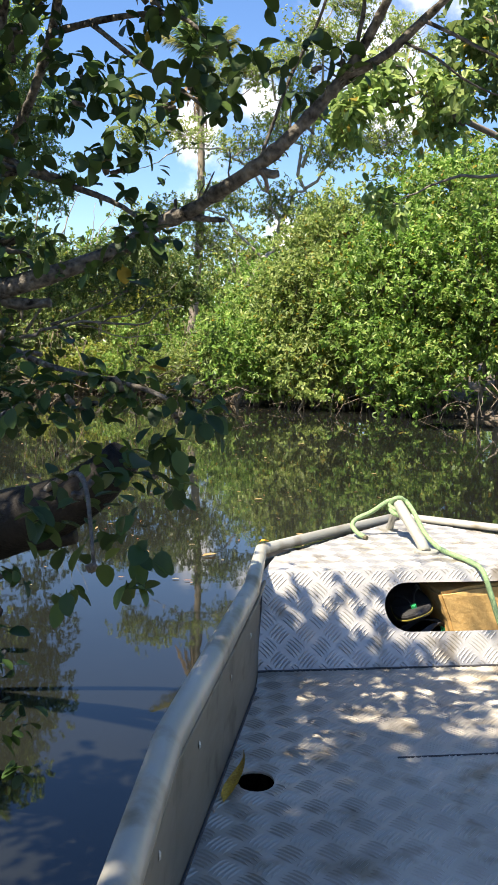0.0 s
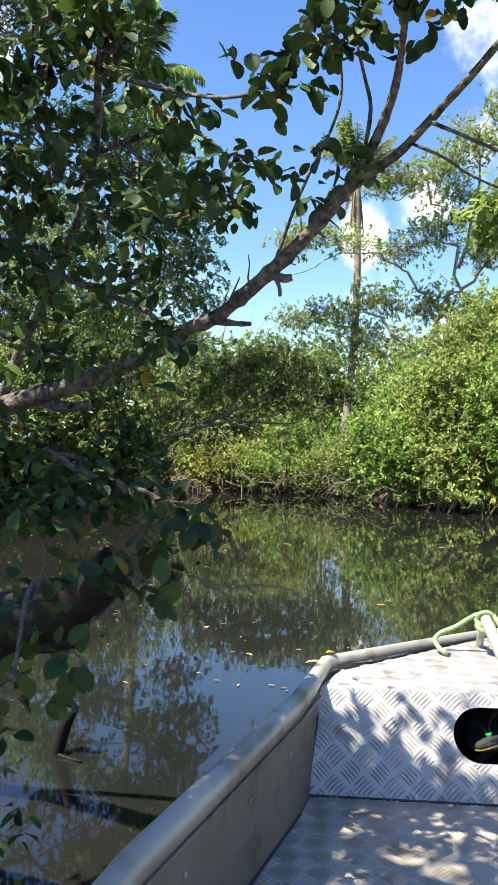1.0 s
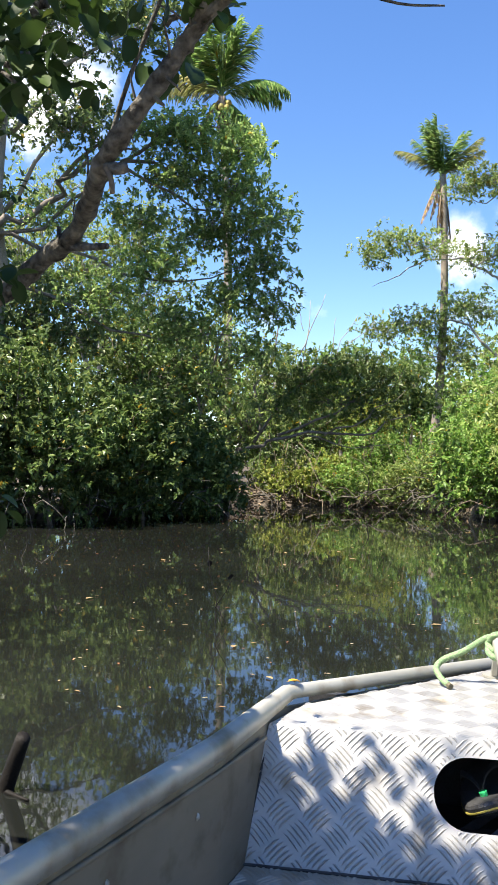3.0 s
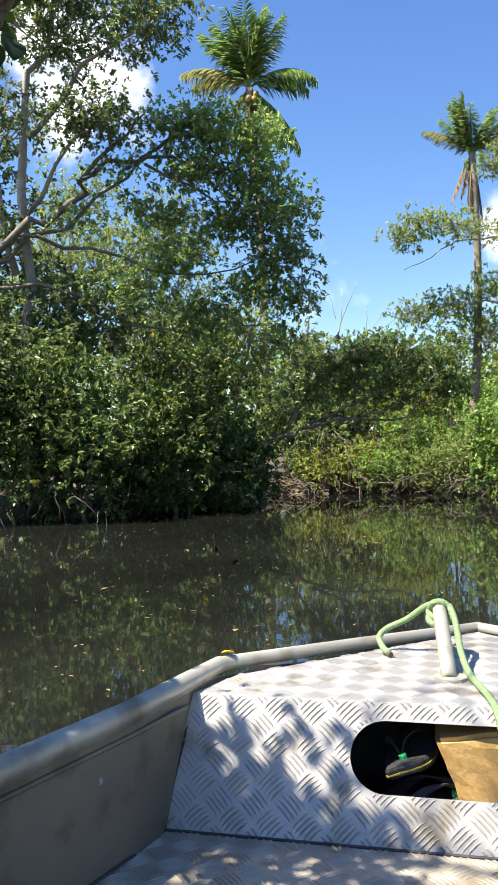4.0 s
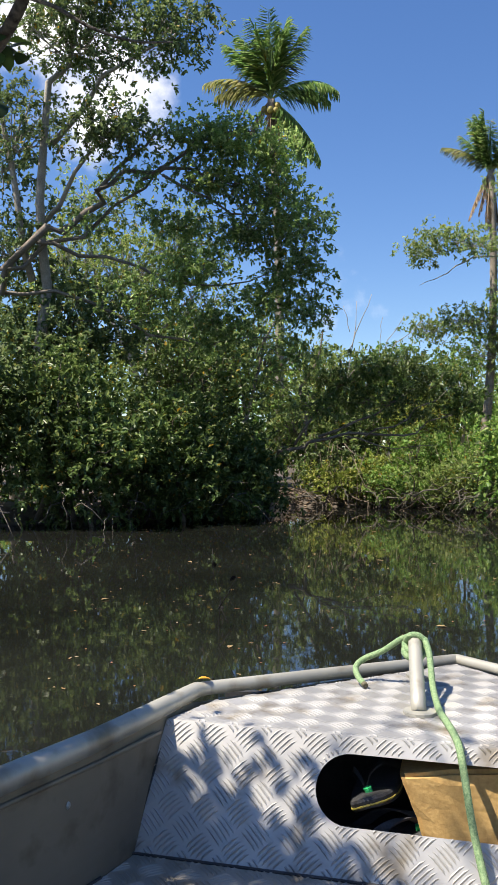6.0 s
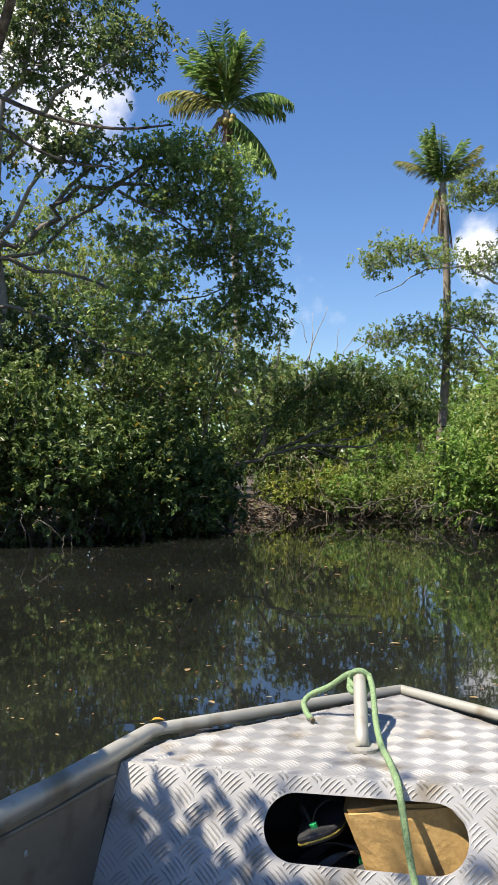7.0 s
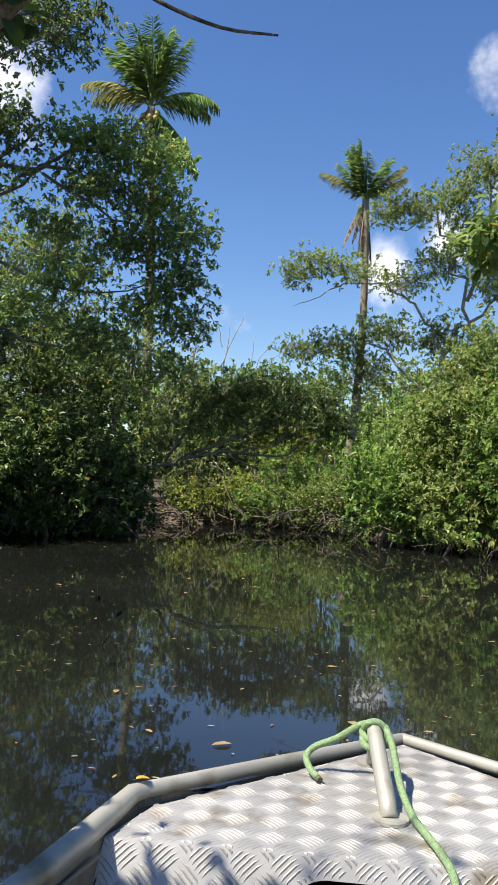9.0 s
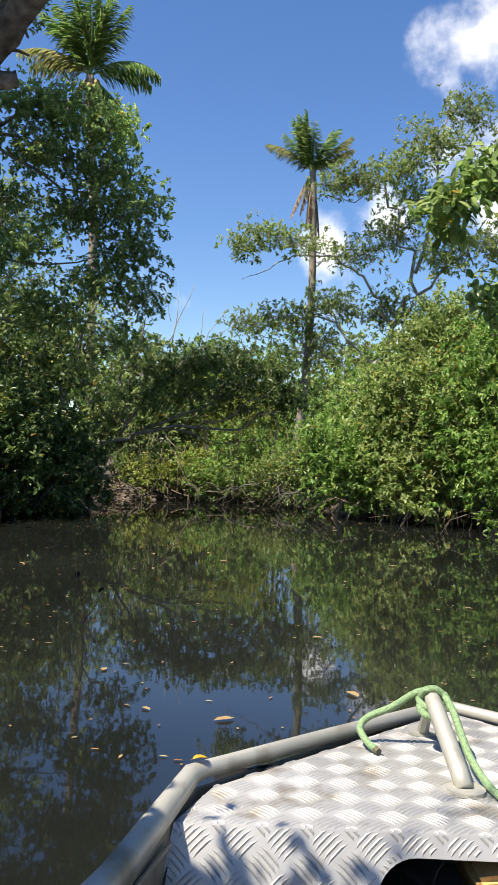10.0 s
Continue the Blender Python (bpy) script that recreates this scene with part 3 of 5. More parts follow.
    post = part("mooring_post", b.mesh("mooring_post", True), ALU_RAIL, boat, "slanting flattened aluminium mooring bar")
    b = Builder()
    b.tube([(-0.060, -0.503, 0.401), (-0.060, -0.503, 0.407)], 0.034, 14)
    part("foot_plate", b.mesh("foot_plate"), ALU_RAIL, post)
    b = Builder()
    b.tube([(-0.083, -0.19, 0.401), (-0.083, -0.19, 0.406)], 0.03, 14)
    b.tube([(-0.083, -0.20, 0.404), (-0.086, -0.285, 0.497)], [0.012, 0.008], 6)
    part("brace", b.mesh("post_brace"), ALU_RAIL, post)


build_boat()


def boat_thing(name, label, category):
    """A loose thing lying in the boat, in the boat's own axes."""
    return thing(name, label, category, BOAT_AT, rz=BOAT_TURN)


def smooth_path(pts, n=8):
    """A Catmull-Rom curve through the points."""
    p = np.asarray(pts, float)
    p = np.concatenate([2 * p[:1] - p[1:2], p, 2 * p[-1:] - p[-2:-1]])
    out = []
    for k in range(1, len(p) - 2):
        for t in np.linspace(0, 1, n, endpoint=False):
            a, b, c, d = p[k - 1], p[k], p[k + 1], p[k + 2]
            out.append(0.5 * (2 * b + (c - a) * t + (2 * a - 5 * b + 4 * c - d) * t * t + (3 * b - a - 3 * c + d) * t ** 3))
    return np.array(out + [p[-2]])


def build_rope():
    rope = boat_thing("rope", "faded green braided mooring rope knotted on the bow post", "rope")
    r = 0.0072
    b = Builder()
    b.tube(smooth_path([(-0.087, -0.30, 0.518), (-0.115, -0.285, 0.508), (-0.16, -0.275, 0.475), (-0.205, -0.27, 0.452), (-0.222, -0.285, 0.435), (-0.212, -0.31, 0.418), (-0.196, -0.335, 0.410)]), r, 8)
    part("free_end", b.mesh("rope_free_end", True), ROPE_MAT, rope)
    b = Builder()
    b.tube([(-0.197, -0.333, 0.410), (-0.191, -0.345, 0.409)], [0.0075, 0.0062], 8)
    part("frayed_tip", b.mesh("rope_tip"), ROPE_FRAY, rope, "dark melted rope tip")
    b = Builder()
    for k in range(2):
        a = np.linspace(0, 2 * math.pi, 18)
        b.tube(np.stack([-0.086 + 0.023 * np.cos(a), -0.292 + 0.021 * np.sin(a) - 0.012 * k, 0.497 - 0.012 * k + 0.012 * np.sin(a)], 1), r, 8)
    b.tube(smooth_path([(-0.106, -0.29, 0.50), (-0.10, -0.30, 0.517), (-0.08, -0.30, 0.521), (-0.062, -0.3, 0.51)]), r, 8)
    part("knot", b.mesh("rope_knot", True), ROPE_MAT, rope)
    b = Builder()
    b.tube(smooth_path([(-0.062, -0.30, 0.512), (-0.05, -0.34, 0.487), (-0.038, -0.42, 0.437), (-0.022, -0.5, 0.413), (-0.004, -0.575, 0.410), (0.012, -0.65, 0.411),
                        (0.024, -0.705, 0.402), (0.034, -0.735, 0.36), (0.048, -0.77, 0.29), (0.07, -0.815, 0.215), (0.09, -0.87, 0.188), (0.13, -1.02, 0.188), (0.20, -1.3, 0.188), (0.2, -1.7, 0.188), (0.35, -2.2, 0.188)]), r, 8)
    part("long_end", b.mesh("rope_long_end", True), ROPE_MAT, rope)


build_rope()


def build_sandal(ob, place):
    """A flip-flop: shaped sole, footbed edge, Y strap."""
    n = 28
    a = np.linspace(0, 2 * math.pi, n, endpoint=False)
    half = 0.042 + 0.010 * np.cos(a) - 0.006 * np.cos(2 * a)
    x, y = half * np.sin(a), 0.13 * np.cos(a)
    bm = bmesh.new()
    for z, s in ((0.0, 0.95), (0.004, 1.0), (0.018, 1.0), (0.022, 0.96)):
        for k in range(n):
            bm.verts.new((x[k] * s, y[k] * s, z + 0.25 * max(0, y[k] - 0.02) ** 2 * 10))
    bm.verts.ensure_lookup_table()
    for r in range(3):
        for k in range(n):
            bm.faces.new([bm.verts[r * n + k], bm.verts[r * n + (k + 1) % n], bm.verts[(r + 1) * n + (k + 1) % n], bm.verts[(r + 1) * n + k]])
    bm.faces.new([bm.verts[k] for k in reversed(range(n))])
    bm.faces.new([bm.verts[3 * n + k] for k in range(n)])
    bm.transform(place)
    part("sole", bm, RUBBER, ob)
    for side in (-1, 1):
        run = smooth_path([(side * 0.003, 0.07, 0.05), (side * 0.014, 0.045, 0.062), (side * 0.032, 0.005, 0.055), (side * 0.045, -0.04, 0.018)], 5)
        v, q, m = [], [], len(run)
        for k, (px, py, pz) in enumerate(run):
            w = 0.006 + 0.010 * k / (m - 1)
            v += [tuple(place @ Vector(c)) for c in ((px, py - w, pz), (px, py + w, pz), (px, py + w, pz + 0.004), (px, py - w, pz + 0.004))]
        q = [(k * 4 + e, k * 4 + (e + 1) % 4, k * 4 + 4 + (e + 1) % 4, k * 4 + 4 + e) for k in range(m - 1) for e in range(4)]
        part("strap", mesh_np("sandal_strap", v, q), RUBBER, ob, "flat black strap")
    b = Builder()
    b.tube([tuple(place @ Vector(p)) for p in ((0, 0.072, 0.02), (0, 0.07, 0.046))], [0.006, 0.008], 8)
    part("toe_post", b.mesh("toe_post"), BOTTLE, ob, "bright green toe post")
    ring = [tuple(place @ Vector((x[k % n] * 1.01, y[k % n] * 1.01, 0.010 + 0.25 * max(0, y[k % n] - 0.02) ** 2 * 10))) for k in range(n + 1)]
    b = Builder()
    b.tube(ring, 0.002, 6)
    part("welt", b.mesh("sandal_welt"), HUSK, ob, "thin yellow welt line")


build_sandal(boat_thing("sandal", "black rubber flip-flop with green toe post stowed in the locker", "sandal"), pose(-0.128, -0.60, 0.272, -10, 22, 176) @ Matrix.Diagonal((1.05, 0.95, 1, 1)))
build_sandal(boat_thing("sandal", "black rubber flip-flop lying flat in the locker", "sandal"), pose(-0.12, -0.655, 0.186, 0, 3, -78))


def build_block():
    ob = boat_thing("foam_block", "ochre rough foam block stowed in the bow locker", "foam block")
    bm = bmesh.new()
    bmesh.ops.create_cube(bm, size=1)
    bmesh.ops.subdivide_edges(bm, edges=bm.edges[:], cuts=6, use_grid_fill=True)
    for v in bm.verts:
        v.co = Vector((v.co.x * 0.25, v.co.y * 0.16, v.co.z * 0.178))
        v.co.x -= 0.3 * v.co.z * max(0.0, -v.co.x) / 0.125
        v.co.z += 0.012 * v.co.x / 0.125 * max(0.0, v.co.z) / 0.07
        v.co += Vector((1, 1, 1)) * 0.004 * noise.noise(v.co * 30)
    bmesh.ops.bevel(bm, geom=[e for e in bm.edges if e.calc_face_angle(0) > 0.8], offset=0.008, segments=2, affect="EDGES")
    bm.transform(pose(0.062, -0.60, 0.2685, 0, 0, 4))
    part("block", bm, FOAM, ob)


build_block()


def build_dry_leaf():
    ob = boat_thing("dry_leaf", "curled dry orange leaf beside the floor drain", "leaf")
    n, v, q = 14, [], []
    for k in range(n):
        t = k / (n - 1)
        c = Vector((-0.70 + 0.05 * t + 0.012 * math.sin(3 * t), -1.40 + 0.17 * t, FLOOR_Z + 0.004 + 0.014 * math.sin(t * 3.1) + 0.012 * t * t))
        w = 0.026 * math.sin(math.pi * t ** 0.75) ** 0.9 * (1 - 0.45 * t) + 0.0015
        turn = 0.5 + 1.3 * t
        for s in (-1, 0, 1):
            v.append((c.x + s * w * math.cos(turn), c.y, c.z + s * w * math.sin(turn) * 0.5 + abs(s) * w * 0.45))
    for k in range(n - 1):
        for j in range(2):
            q.append((k * 3 + j, k * 3 + j + 1, (k + 1) * 3 + j + 1, (k + 1) * 3 + j))
    part("blade", mesh_np("dry_leaf", v, q, True), DRY_LEAF, ob)


build_dry_leaf()


def build_rail_leaf():
    ob = boat_thing("fallen_leaf", "small dry yellow leaf caught on the boat's rail corner", "leaf")
    b = Builder()
    b.fine_leaves(np.array([[-0.535, -0.525, RAIL_Z + 0.012]]), np.array([[0.8, 0.5, 0.1]]), np.array([[0.1, 0.1, 1.0]]), 0.034, 0.016, 0.3, 0.2)
    part("blade", b.mesh("rail_leaf"), DRY_LEAF, ob)


build_rail_leaf()

# ---- palms ----


def frond(rng, length, out, rise, bend, blade=0.7, gap=0.03, wide=0.026):
    """A feather frond from the origin: a rib that arches over by bend, with two rows of leaflets."""
    b = Builder()
    n = 18
    t = np.linspace(0, 1, n)
    th = rise - bend * t ** 1.2
    o = np.array([math.cos(out), math.sin(out), 0])
    step = length / (n - 1)
    h = np.concatenate([[0], np.cumsum(np.cos(th[:-1]) * step)])
    z = np.concatenate([[0], np.cumsum(np.sin(th[:-1]) * step)])
    p = np.outer(h, o)
    p[:, 2] = z
    b.tube(p, np.linspace(0.035, 0.006, n), 5)
    m = int(length / gap)
    s = np.linspace(0.12, 0.99, m)
    q = np.stack([np.interp(s, t, p[:, k]) for k in range(3)], 1)
    tan = np.stack([np.interp(s, t, np.gradient(p[:, k])) for k in range(3)], 1)
    tan /= np.linalg.norm(tan, axis=1)[:, None]
    side = np.array([-o[1], o[0], 0.0])[None] * np.ones((m, 1))
    top = np.cross(tan, side)
    top *= np.sign(top[:, 2:3] + 1e-6)
    for sg in (-1, 1):
        d = sg * side * 0.75 + tan * 0.55 - top * 0.15 + np.array([0, 0, -0.45]) + rng.normal(size=(m, 3)) * 0.14
        ln = blade * (0.3 + 0.8 * np.sin(np.pi * np.clip(s * 0.85 + 0.1, 0, 1))) * rng.uniform(0.8, 1.1, m)
        b.leaves(q, d, top + sg * side * 0.2, ln, wide, 0.15, 0.3)
    return b.mesh("frond")


def palm(label, base, top, r0, r1, fronds, nuts, seed, scale=1.0):
    rng = np.random.RandomState(seed)
    ob = thing("coconut_palm", label, "palm tree")
    base, top = np.array(base, float), np.array(top, float)
    n = 70
    t = np.linspace(0, 1, n)[:, None]
    p = base + (top - base) * t
    p[:, 0] += np.sin(t[:, 0] * math.pi) * 0.18
    rad = r0 + (r1 - r0) * t[:, 0] ** 0.7 + 0.012 * (np.arange(n) % 2) + 0.16 * np.exp(-t[:, 0] * 22)
    b = Builder()
    b.tube(p, rad, 12)
    part("trunk", b.mesh("palm_trunk", True), PALM_BARK, ob, "slender ringed grey trunk")
    for out, rise, bend, ln, mat in fronds:
        f = part("frond", frond(rng, ln, radians(out), radians(rise), radians(bend), (0.4 if mat is PALM_DEAD else 0.8) * scale, 0.045 * scale ** 0.7, 0.026 * scale ** 0.5), mat, ob)
        f.location = top
    for k in range(nuts):
        bm = bmesh.new()
        bmesh.ops.create_icosphere(bm, subdivisions=2, radius=0.12)
        for v in bm.verts:
            v.co.z *= 1.2
        a = k * 2.4
        bm.transform(Matrix.Translation((top[0] + 0.26 * math.cos(a), top[1] + 0.26 * math.sin(a), top[2] - 0.25 - 0.12 * (k % 3))))
        part("coconut", bm, HUSK, ob)
    return ob


G, Y, D = PALM_GREEN, PALM_YELLOW, PALM_DEAD
palm("tall coconut palm with a full green crown and hanging fronds", (-6.45, 32.3, 0.2), (-6.75, 32, 14.6), 0.2, 0.13,
     [(182, 66, 34, 3.0, G), (172, 76, 30, 3.1, G), (130, 84, 18, 3.2, G), (95, 88, 14, 3.3, G), (265, 88, 14, 3.3, G), (230, 80, 24, 3.0, G), (20, 86, 16, 3.2, G), (2, 72, 20, 3.0, G), (340, 82, 20, 2.9, G),
      (184, 46, 70, 2.9, Y), (192, 34, 74, 2.3, Y), (0, 40, 92, 2.9, G), (6, 30, 84, 2.5, G), (2, -38, 34, 3.2, G), (352, -50, 24, 2.9, G), (15, -70, 12, 2.2, D), (190, -46, 30, 1.6, D), (280, -74, 10, 1.6, D)], 7, 3)
palm("thin coconut palm with a sparse yellowing crown", (0.66, 21.2, 0.2), (0.94, 21.5, 7.9), 0.115, 0.075,
     [(178, 80, -8, 1.5, G), (170, 74, -4, 1.45, G), (186, 70, 4, 1.35, G), (192, 84, 6, 1.4, G), (150, 82, 10, 1.3, G), (215, 78, 16, 1.3, G), (100, 84, 16, 1.2, G), (265, 80, 24, 1.15, G), (180, 48, 44, 1.35, Y), (186, 58, 18, 1.15, G), (0, 64, 6, 1.2, G), (2, 52, 18, 1.3, Y), (5, 36, 8, 1.15, Y), (350, 74, 20, 1.1, G),
      (185, -72, 6, 1.1, D), (240, -80, 4, 1.5, D), (300, -84, 3, 1.9, D), (20, -80, 4, 1.6, D), (190, -60, 14, 1.3, D)], 0, 4, 0.42)

# ---- left bank: mangrove thicket darkened for shade, leaning tree lightened for sun, pale tree ----
BUSH = dict(leaf=0.086, ratio=0.5, per=10, rosettes=9, spread=0.26)
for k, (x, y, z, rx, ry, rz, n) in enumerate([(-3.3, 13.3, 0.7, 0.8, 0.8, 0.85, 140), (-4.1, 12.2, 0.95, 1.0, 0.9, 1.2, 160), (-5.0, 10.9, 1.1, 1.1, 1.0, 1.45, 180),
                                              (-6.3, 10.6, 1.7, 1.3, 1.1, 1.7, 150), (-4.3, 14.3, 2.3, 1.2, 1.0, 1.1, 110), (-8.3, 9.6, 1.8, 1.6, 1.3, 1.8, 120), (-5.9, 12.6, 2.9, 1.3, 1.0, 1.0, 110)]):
    tree("mangrove_bush", "dense mangrove bush overhanging the water, its green darkened for shade", (x, y, 0), [([(x, y + 0.3, -0.1), (x + 0.1, y + 0.1, z)], 0.05, 0.02), ([(x + 0.4, y, -0.1), (x + 0.2, y, z)], 0.035, 0.015), ([(x - 0.5, y, -0.1), (x - 0.1, y, z)], 0.035, 0.015)],
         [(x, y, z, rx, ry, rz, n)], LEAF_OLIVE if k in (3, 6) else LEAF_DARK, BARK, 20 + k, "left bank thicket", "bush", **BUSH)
tree("leaning_mangrove_tree", "broad green tree, lightened for sun, leaning from the bank with bare crooked limbs", (-7.4, 11.6, 0),
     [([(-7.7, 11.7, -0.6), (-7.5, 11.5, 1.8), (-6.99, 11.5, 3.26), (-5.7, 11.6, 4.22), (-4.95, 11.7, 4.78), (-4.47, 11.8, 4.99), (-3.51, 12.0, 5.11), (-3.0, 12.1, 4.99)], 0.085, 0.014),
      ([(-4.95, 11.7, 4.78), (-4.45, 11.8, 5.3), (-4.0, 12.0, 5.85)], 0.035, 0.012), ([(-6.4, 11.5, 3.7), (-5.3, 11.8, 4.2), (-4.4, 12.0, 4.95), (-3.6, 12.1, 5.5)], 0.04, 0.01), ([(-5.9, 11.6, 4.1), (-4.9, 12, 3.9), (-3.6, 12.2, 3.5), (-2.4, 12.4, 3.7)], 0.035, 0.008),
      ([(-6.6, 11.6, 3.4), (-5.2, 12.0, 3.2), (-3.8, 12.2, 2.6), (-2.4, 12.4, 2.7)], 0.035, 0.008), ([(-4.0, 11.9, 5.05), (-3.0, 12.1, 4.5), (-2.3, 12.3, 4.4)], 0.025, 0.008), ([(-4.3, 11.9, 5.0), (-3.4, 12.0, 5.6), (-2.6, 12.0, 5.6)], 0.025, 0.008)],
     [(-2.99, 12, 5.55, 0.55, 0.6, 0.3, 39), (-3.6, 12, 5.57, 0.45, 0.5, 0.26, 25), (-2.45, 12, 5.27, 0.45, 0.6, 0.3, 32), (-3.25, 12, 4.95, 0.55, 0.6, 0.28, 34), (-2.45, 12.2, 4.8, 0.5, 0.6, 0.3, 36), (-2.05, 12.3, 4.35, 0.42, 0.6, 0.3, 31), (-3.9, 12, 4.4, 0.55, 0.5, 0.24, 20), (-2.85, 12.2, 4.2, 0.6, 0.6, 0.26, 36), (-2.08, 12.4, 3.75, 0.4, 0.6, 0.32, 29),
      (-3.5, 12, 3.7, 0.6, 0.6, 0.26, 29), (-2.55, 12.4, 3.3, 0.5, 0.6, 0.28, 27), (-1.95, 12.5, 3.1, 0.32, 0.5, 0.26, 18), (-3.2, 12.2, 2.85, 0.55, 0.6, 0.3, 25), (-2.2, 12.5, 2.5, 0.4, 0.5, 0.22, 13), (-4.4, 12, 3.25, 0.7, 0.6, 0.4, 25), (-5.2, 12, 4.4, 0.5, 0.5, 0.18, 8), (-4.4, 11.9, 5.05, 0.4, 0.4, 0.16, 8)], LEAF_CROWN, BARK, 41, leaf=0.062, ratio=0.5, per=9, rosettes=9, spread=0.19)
tree("pale_tree", "tall pale-stemmed tree with airy olive foliage over the bank", (-6.3, 12, 0),
     [([(-6.5, 12.3, 0), (-6.1, 12, 3.6), (-5.7, 11.8, 5.6), (-5.1, 11.4, 7.4)], 0.1, 0.035), ([(-6.1, 12, 3.6), (-6.3, 11.6, 5.4), (-6.4, 11.4, 7.2)], 0.06, 0.025), ([(-5.7, 11.8, 5.6), (-4.7, 11.4, 6.3), (-3.6, 11.2, 6.7)], 0.05, 0.012), ([(-6.0, 12, 4.4), (-4.9, 11.5, 5.4), (-4.3, 11.3, 5.5)], 0.04, 0.01)],
     [(-5.2, 11.4, 7.0, 1.2, 1.0, 0.8, 80), (-3.75, 11.2, 6.75, 0.75, 0.7, 0.5, 45), (-4.5, 11.3, 5.6, 0.8, 0.7, 0.4, 40), (-6.3, 11.6, 5.7, 1.0, 0.9, 1.0, 60), (-4.6, 11.3, 7.8, 1.2, 0.9, 0.6, 50), (-6.4, 12.1, 4.2, 0.9, 0.8, 0.8, 50)], LEAF_OLIVE, BARK_PALE, 42,
     leaf=0.072, ratio=0.5, per=9, rosettes=8, spread=0.22)
tree("grey_tree", "airy grey-olive tree of fine twigs behind the thicket", (-6.6, 17.6, 0),
     [([(-6.6, 17.8, -0.1), (-6.5, 17.6, 2.6), (-6.0, 17.5, 5.0)], 0.09, 0.02), ([(-6.5, 17.6, 2.6), (-7.4, 17.5, 4.6), (-7.8, 17.5, 6.4)], 0.06, 0.015), ([(-6.3, 17.6, 3.4), (-5.4, 17.5, 4.2), (-4.9, 17.5, 4.8)], 0.04, 0.01)],
     [(-5.6, 17.5, 5.5, 1.0, 0.8, 1.0, 55), (-6.8, 17.5, 5.0, 1.2, 0.8, 1.2, 65), (-8.0, 17.5, 5.2, 1.2, 0.8, 1.4, 65), (-5.1, 17.5, 4.1, 1.0, 0.8, 0.8, 45), (-7.4, 17.5, 6.5, 1.1, 0.8, 0.7, 40)], LEAF_PALE, BARK_PALE, 44, leaf=0.085, ratio=0.45, per=8, rosettes=7, spread=0.32, twigs=0.98)
tree("thicket_tree", "thin olive thicket of bare twigs behind the bank", (-4, 18, 0),
     [([(-4.6, 18, 0), (-4.2, 18, 2), (-3.4, 18, 4.2)], 0.06, 0.015), ([(-3.6, 18.5, 0), (-4.4, 18.3, 2.4), (-5.2, 18, 4.4)], 0.05, 0.015), ([(-2.9, 18.2, 0), (-3.0, 18.3, 2.5), (-2.6, 18.2, 3.7)], 0.05, 0.012)],
     [(-4.2, 18.6, 3.2, 1.6, 1.0, 1.2, 90), (-6.4, 18.4, 3.6, 1.5, 1.0, 1.4, 90), (-3.2, 18.4, 1.6, 1.2, 0.8, 0.9, 60), (-5.4, 18, 1.4, 1.4, 1, 1.1, 70)], LEAF_PALE, BARK, 43, leaf=0.09, ratio=0.45, per=8, rosettes=6, spread=0.3, twigs=0.95)

# ---- far bank ----
tree("overhanging_bush", "dark spreading bush on a low horizontal limb above the mud bank", (-3.3, 16.6, 0),
     [([(-3.6, 17.2, -0.6), (-3.2, 16.8, 1.1), (-2.2, 16.5, 1.38), (-0.9, 16.4, 1.35), (0.1, 16.4, 1.75)], 0.05, 0.01), ([(-2.4, 16.5, 1.35), (-1.3, 16.6, 1.8), (-0.5, 16.7, 2.3)], 0.03, 0.008), ([(-2.9, 16.7, 1.2), (-2.2, 16.8, 2.2), (-1.5, 17, 2.9)], 0.03, 0.008),
      ([(-1.5, 16.4, 1.36), (-0.7, 16.3, 1.7), (0.0, 16.3, 2.2)], 0.02, 0.006), ([(-1.9, 16.5, 1.36), (-1.0, 16.5, 1.15), (-0.1, 16.4, 1.2)], 0.016, 0.005)],
     [(-2.05, 17, 2.55, 0.8, 0.7, 0.36, 44), (-1.1, 17, 2.72, 0.85, 0.7, 0.32, 50), (-0.15, 17, 2.45, 0.75, 0.7, 0.34, 42), (-1.3, 16.8, 2.05, 1.1, 0.6, 0.24, 34), (-2.5, 16.8, 1.9, 0.7, 0.6, 0.3, 20), (0.4, 17.1, 2.05, 0.5, 0.5, 0.3, 22), (-0.4, 16.7, 1.75, 0.8, 0.5, 0.16, 12)], LEAF_DARK, BARK, 51, category="bush", nearer=0.82, leaf=0.085, ratio=0.42, per=9, rosettes=6, spread=0.2)
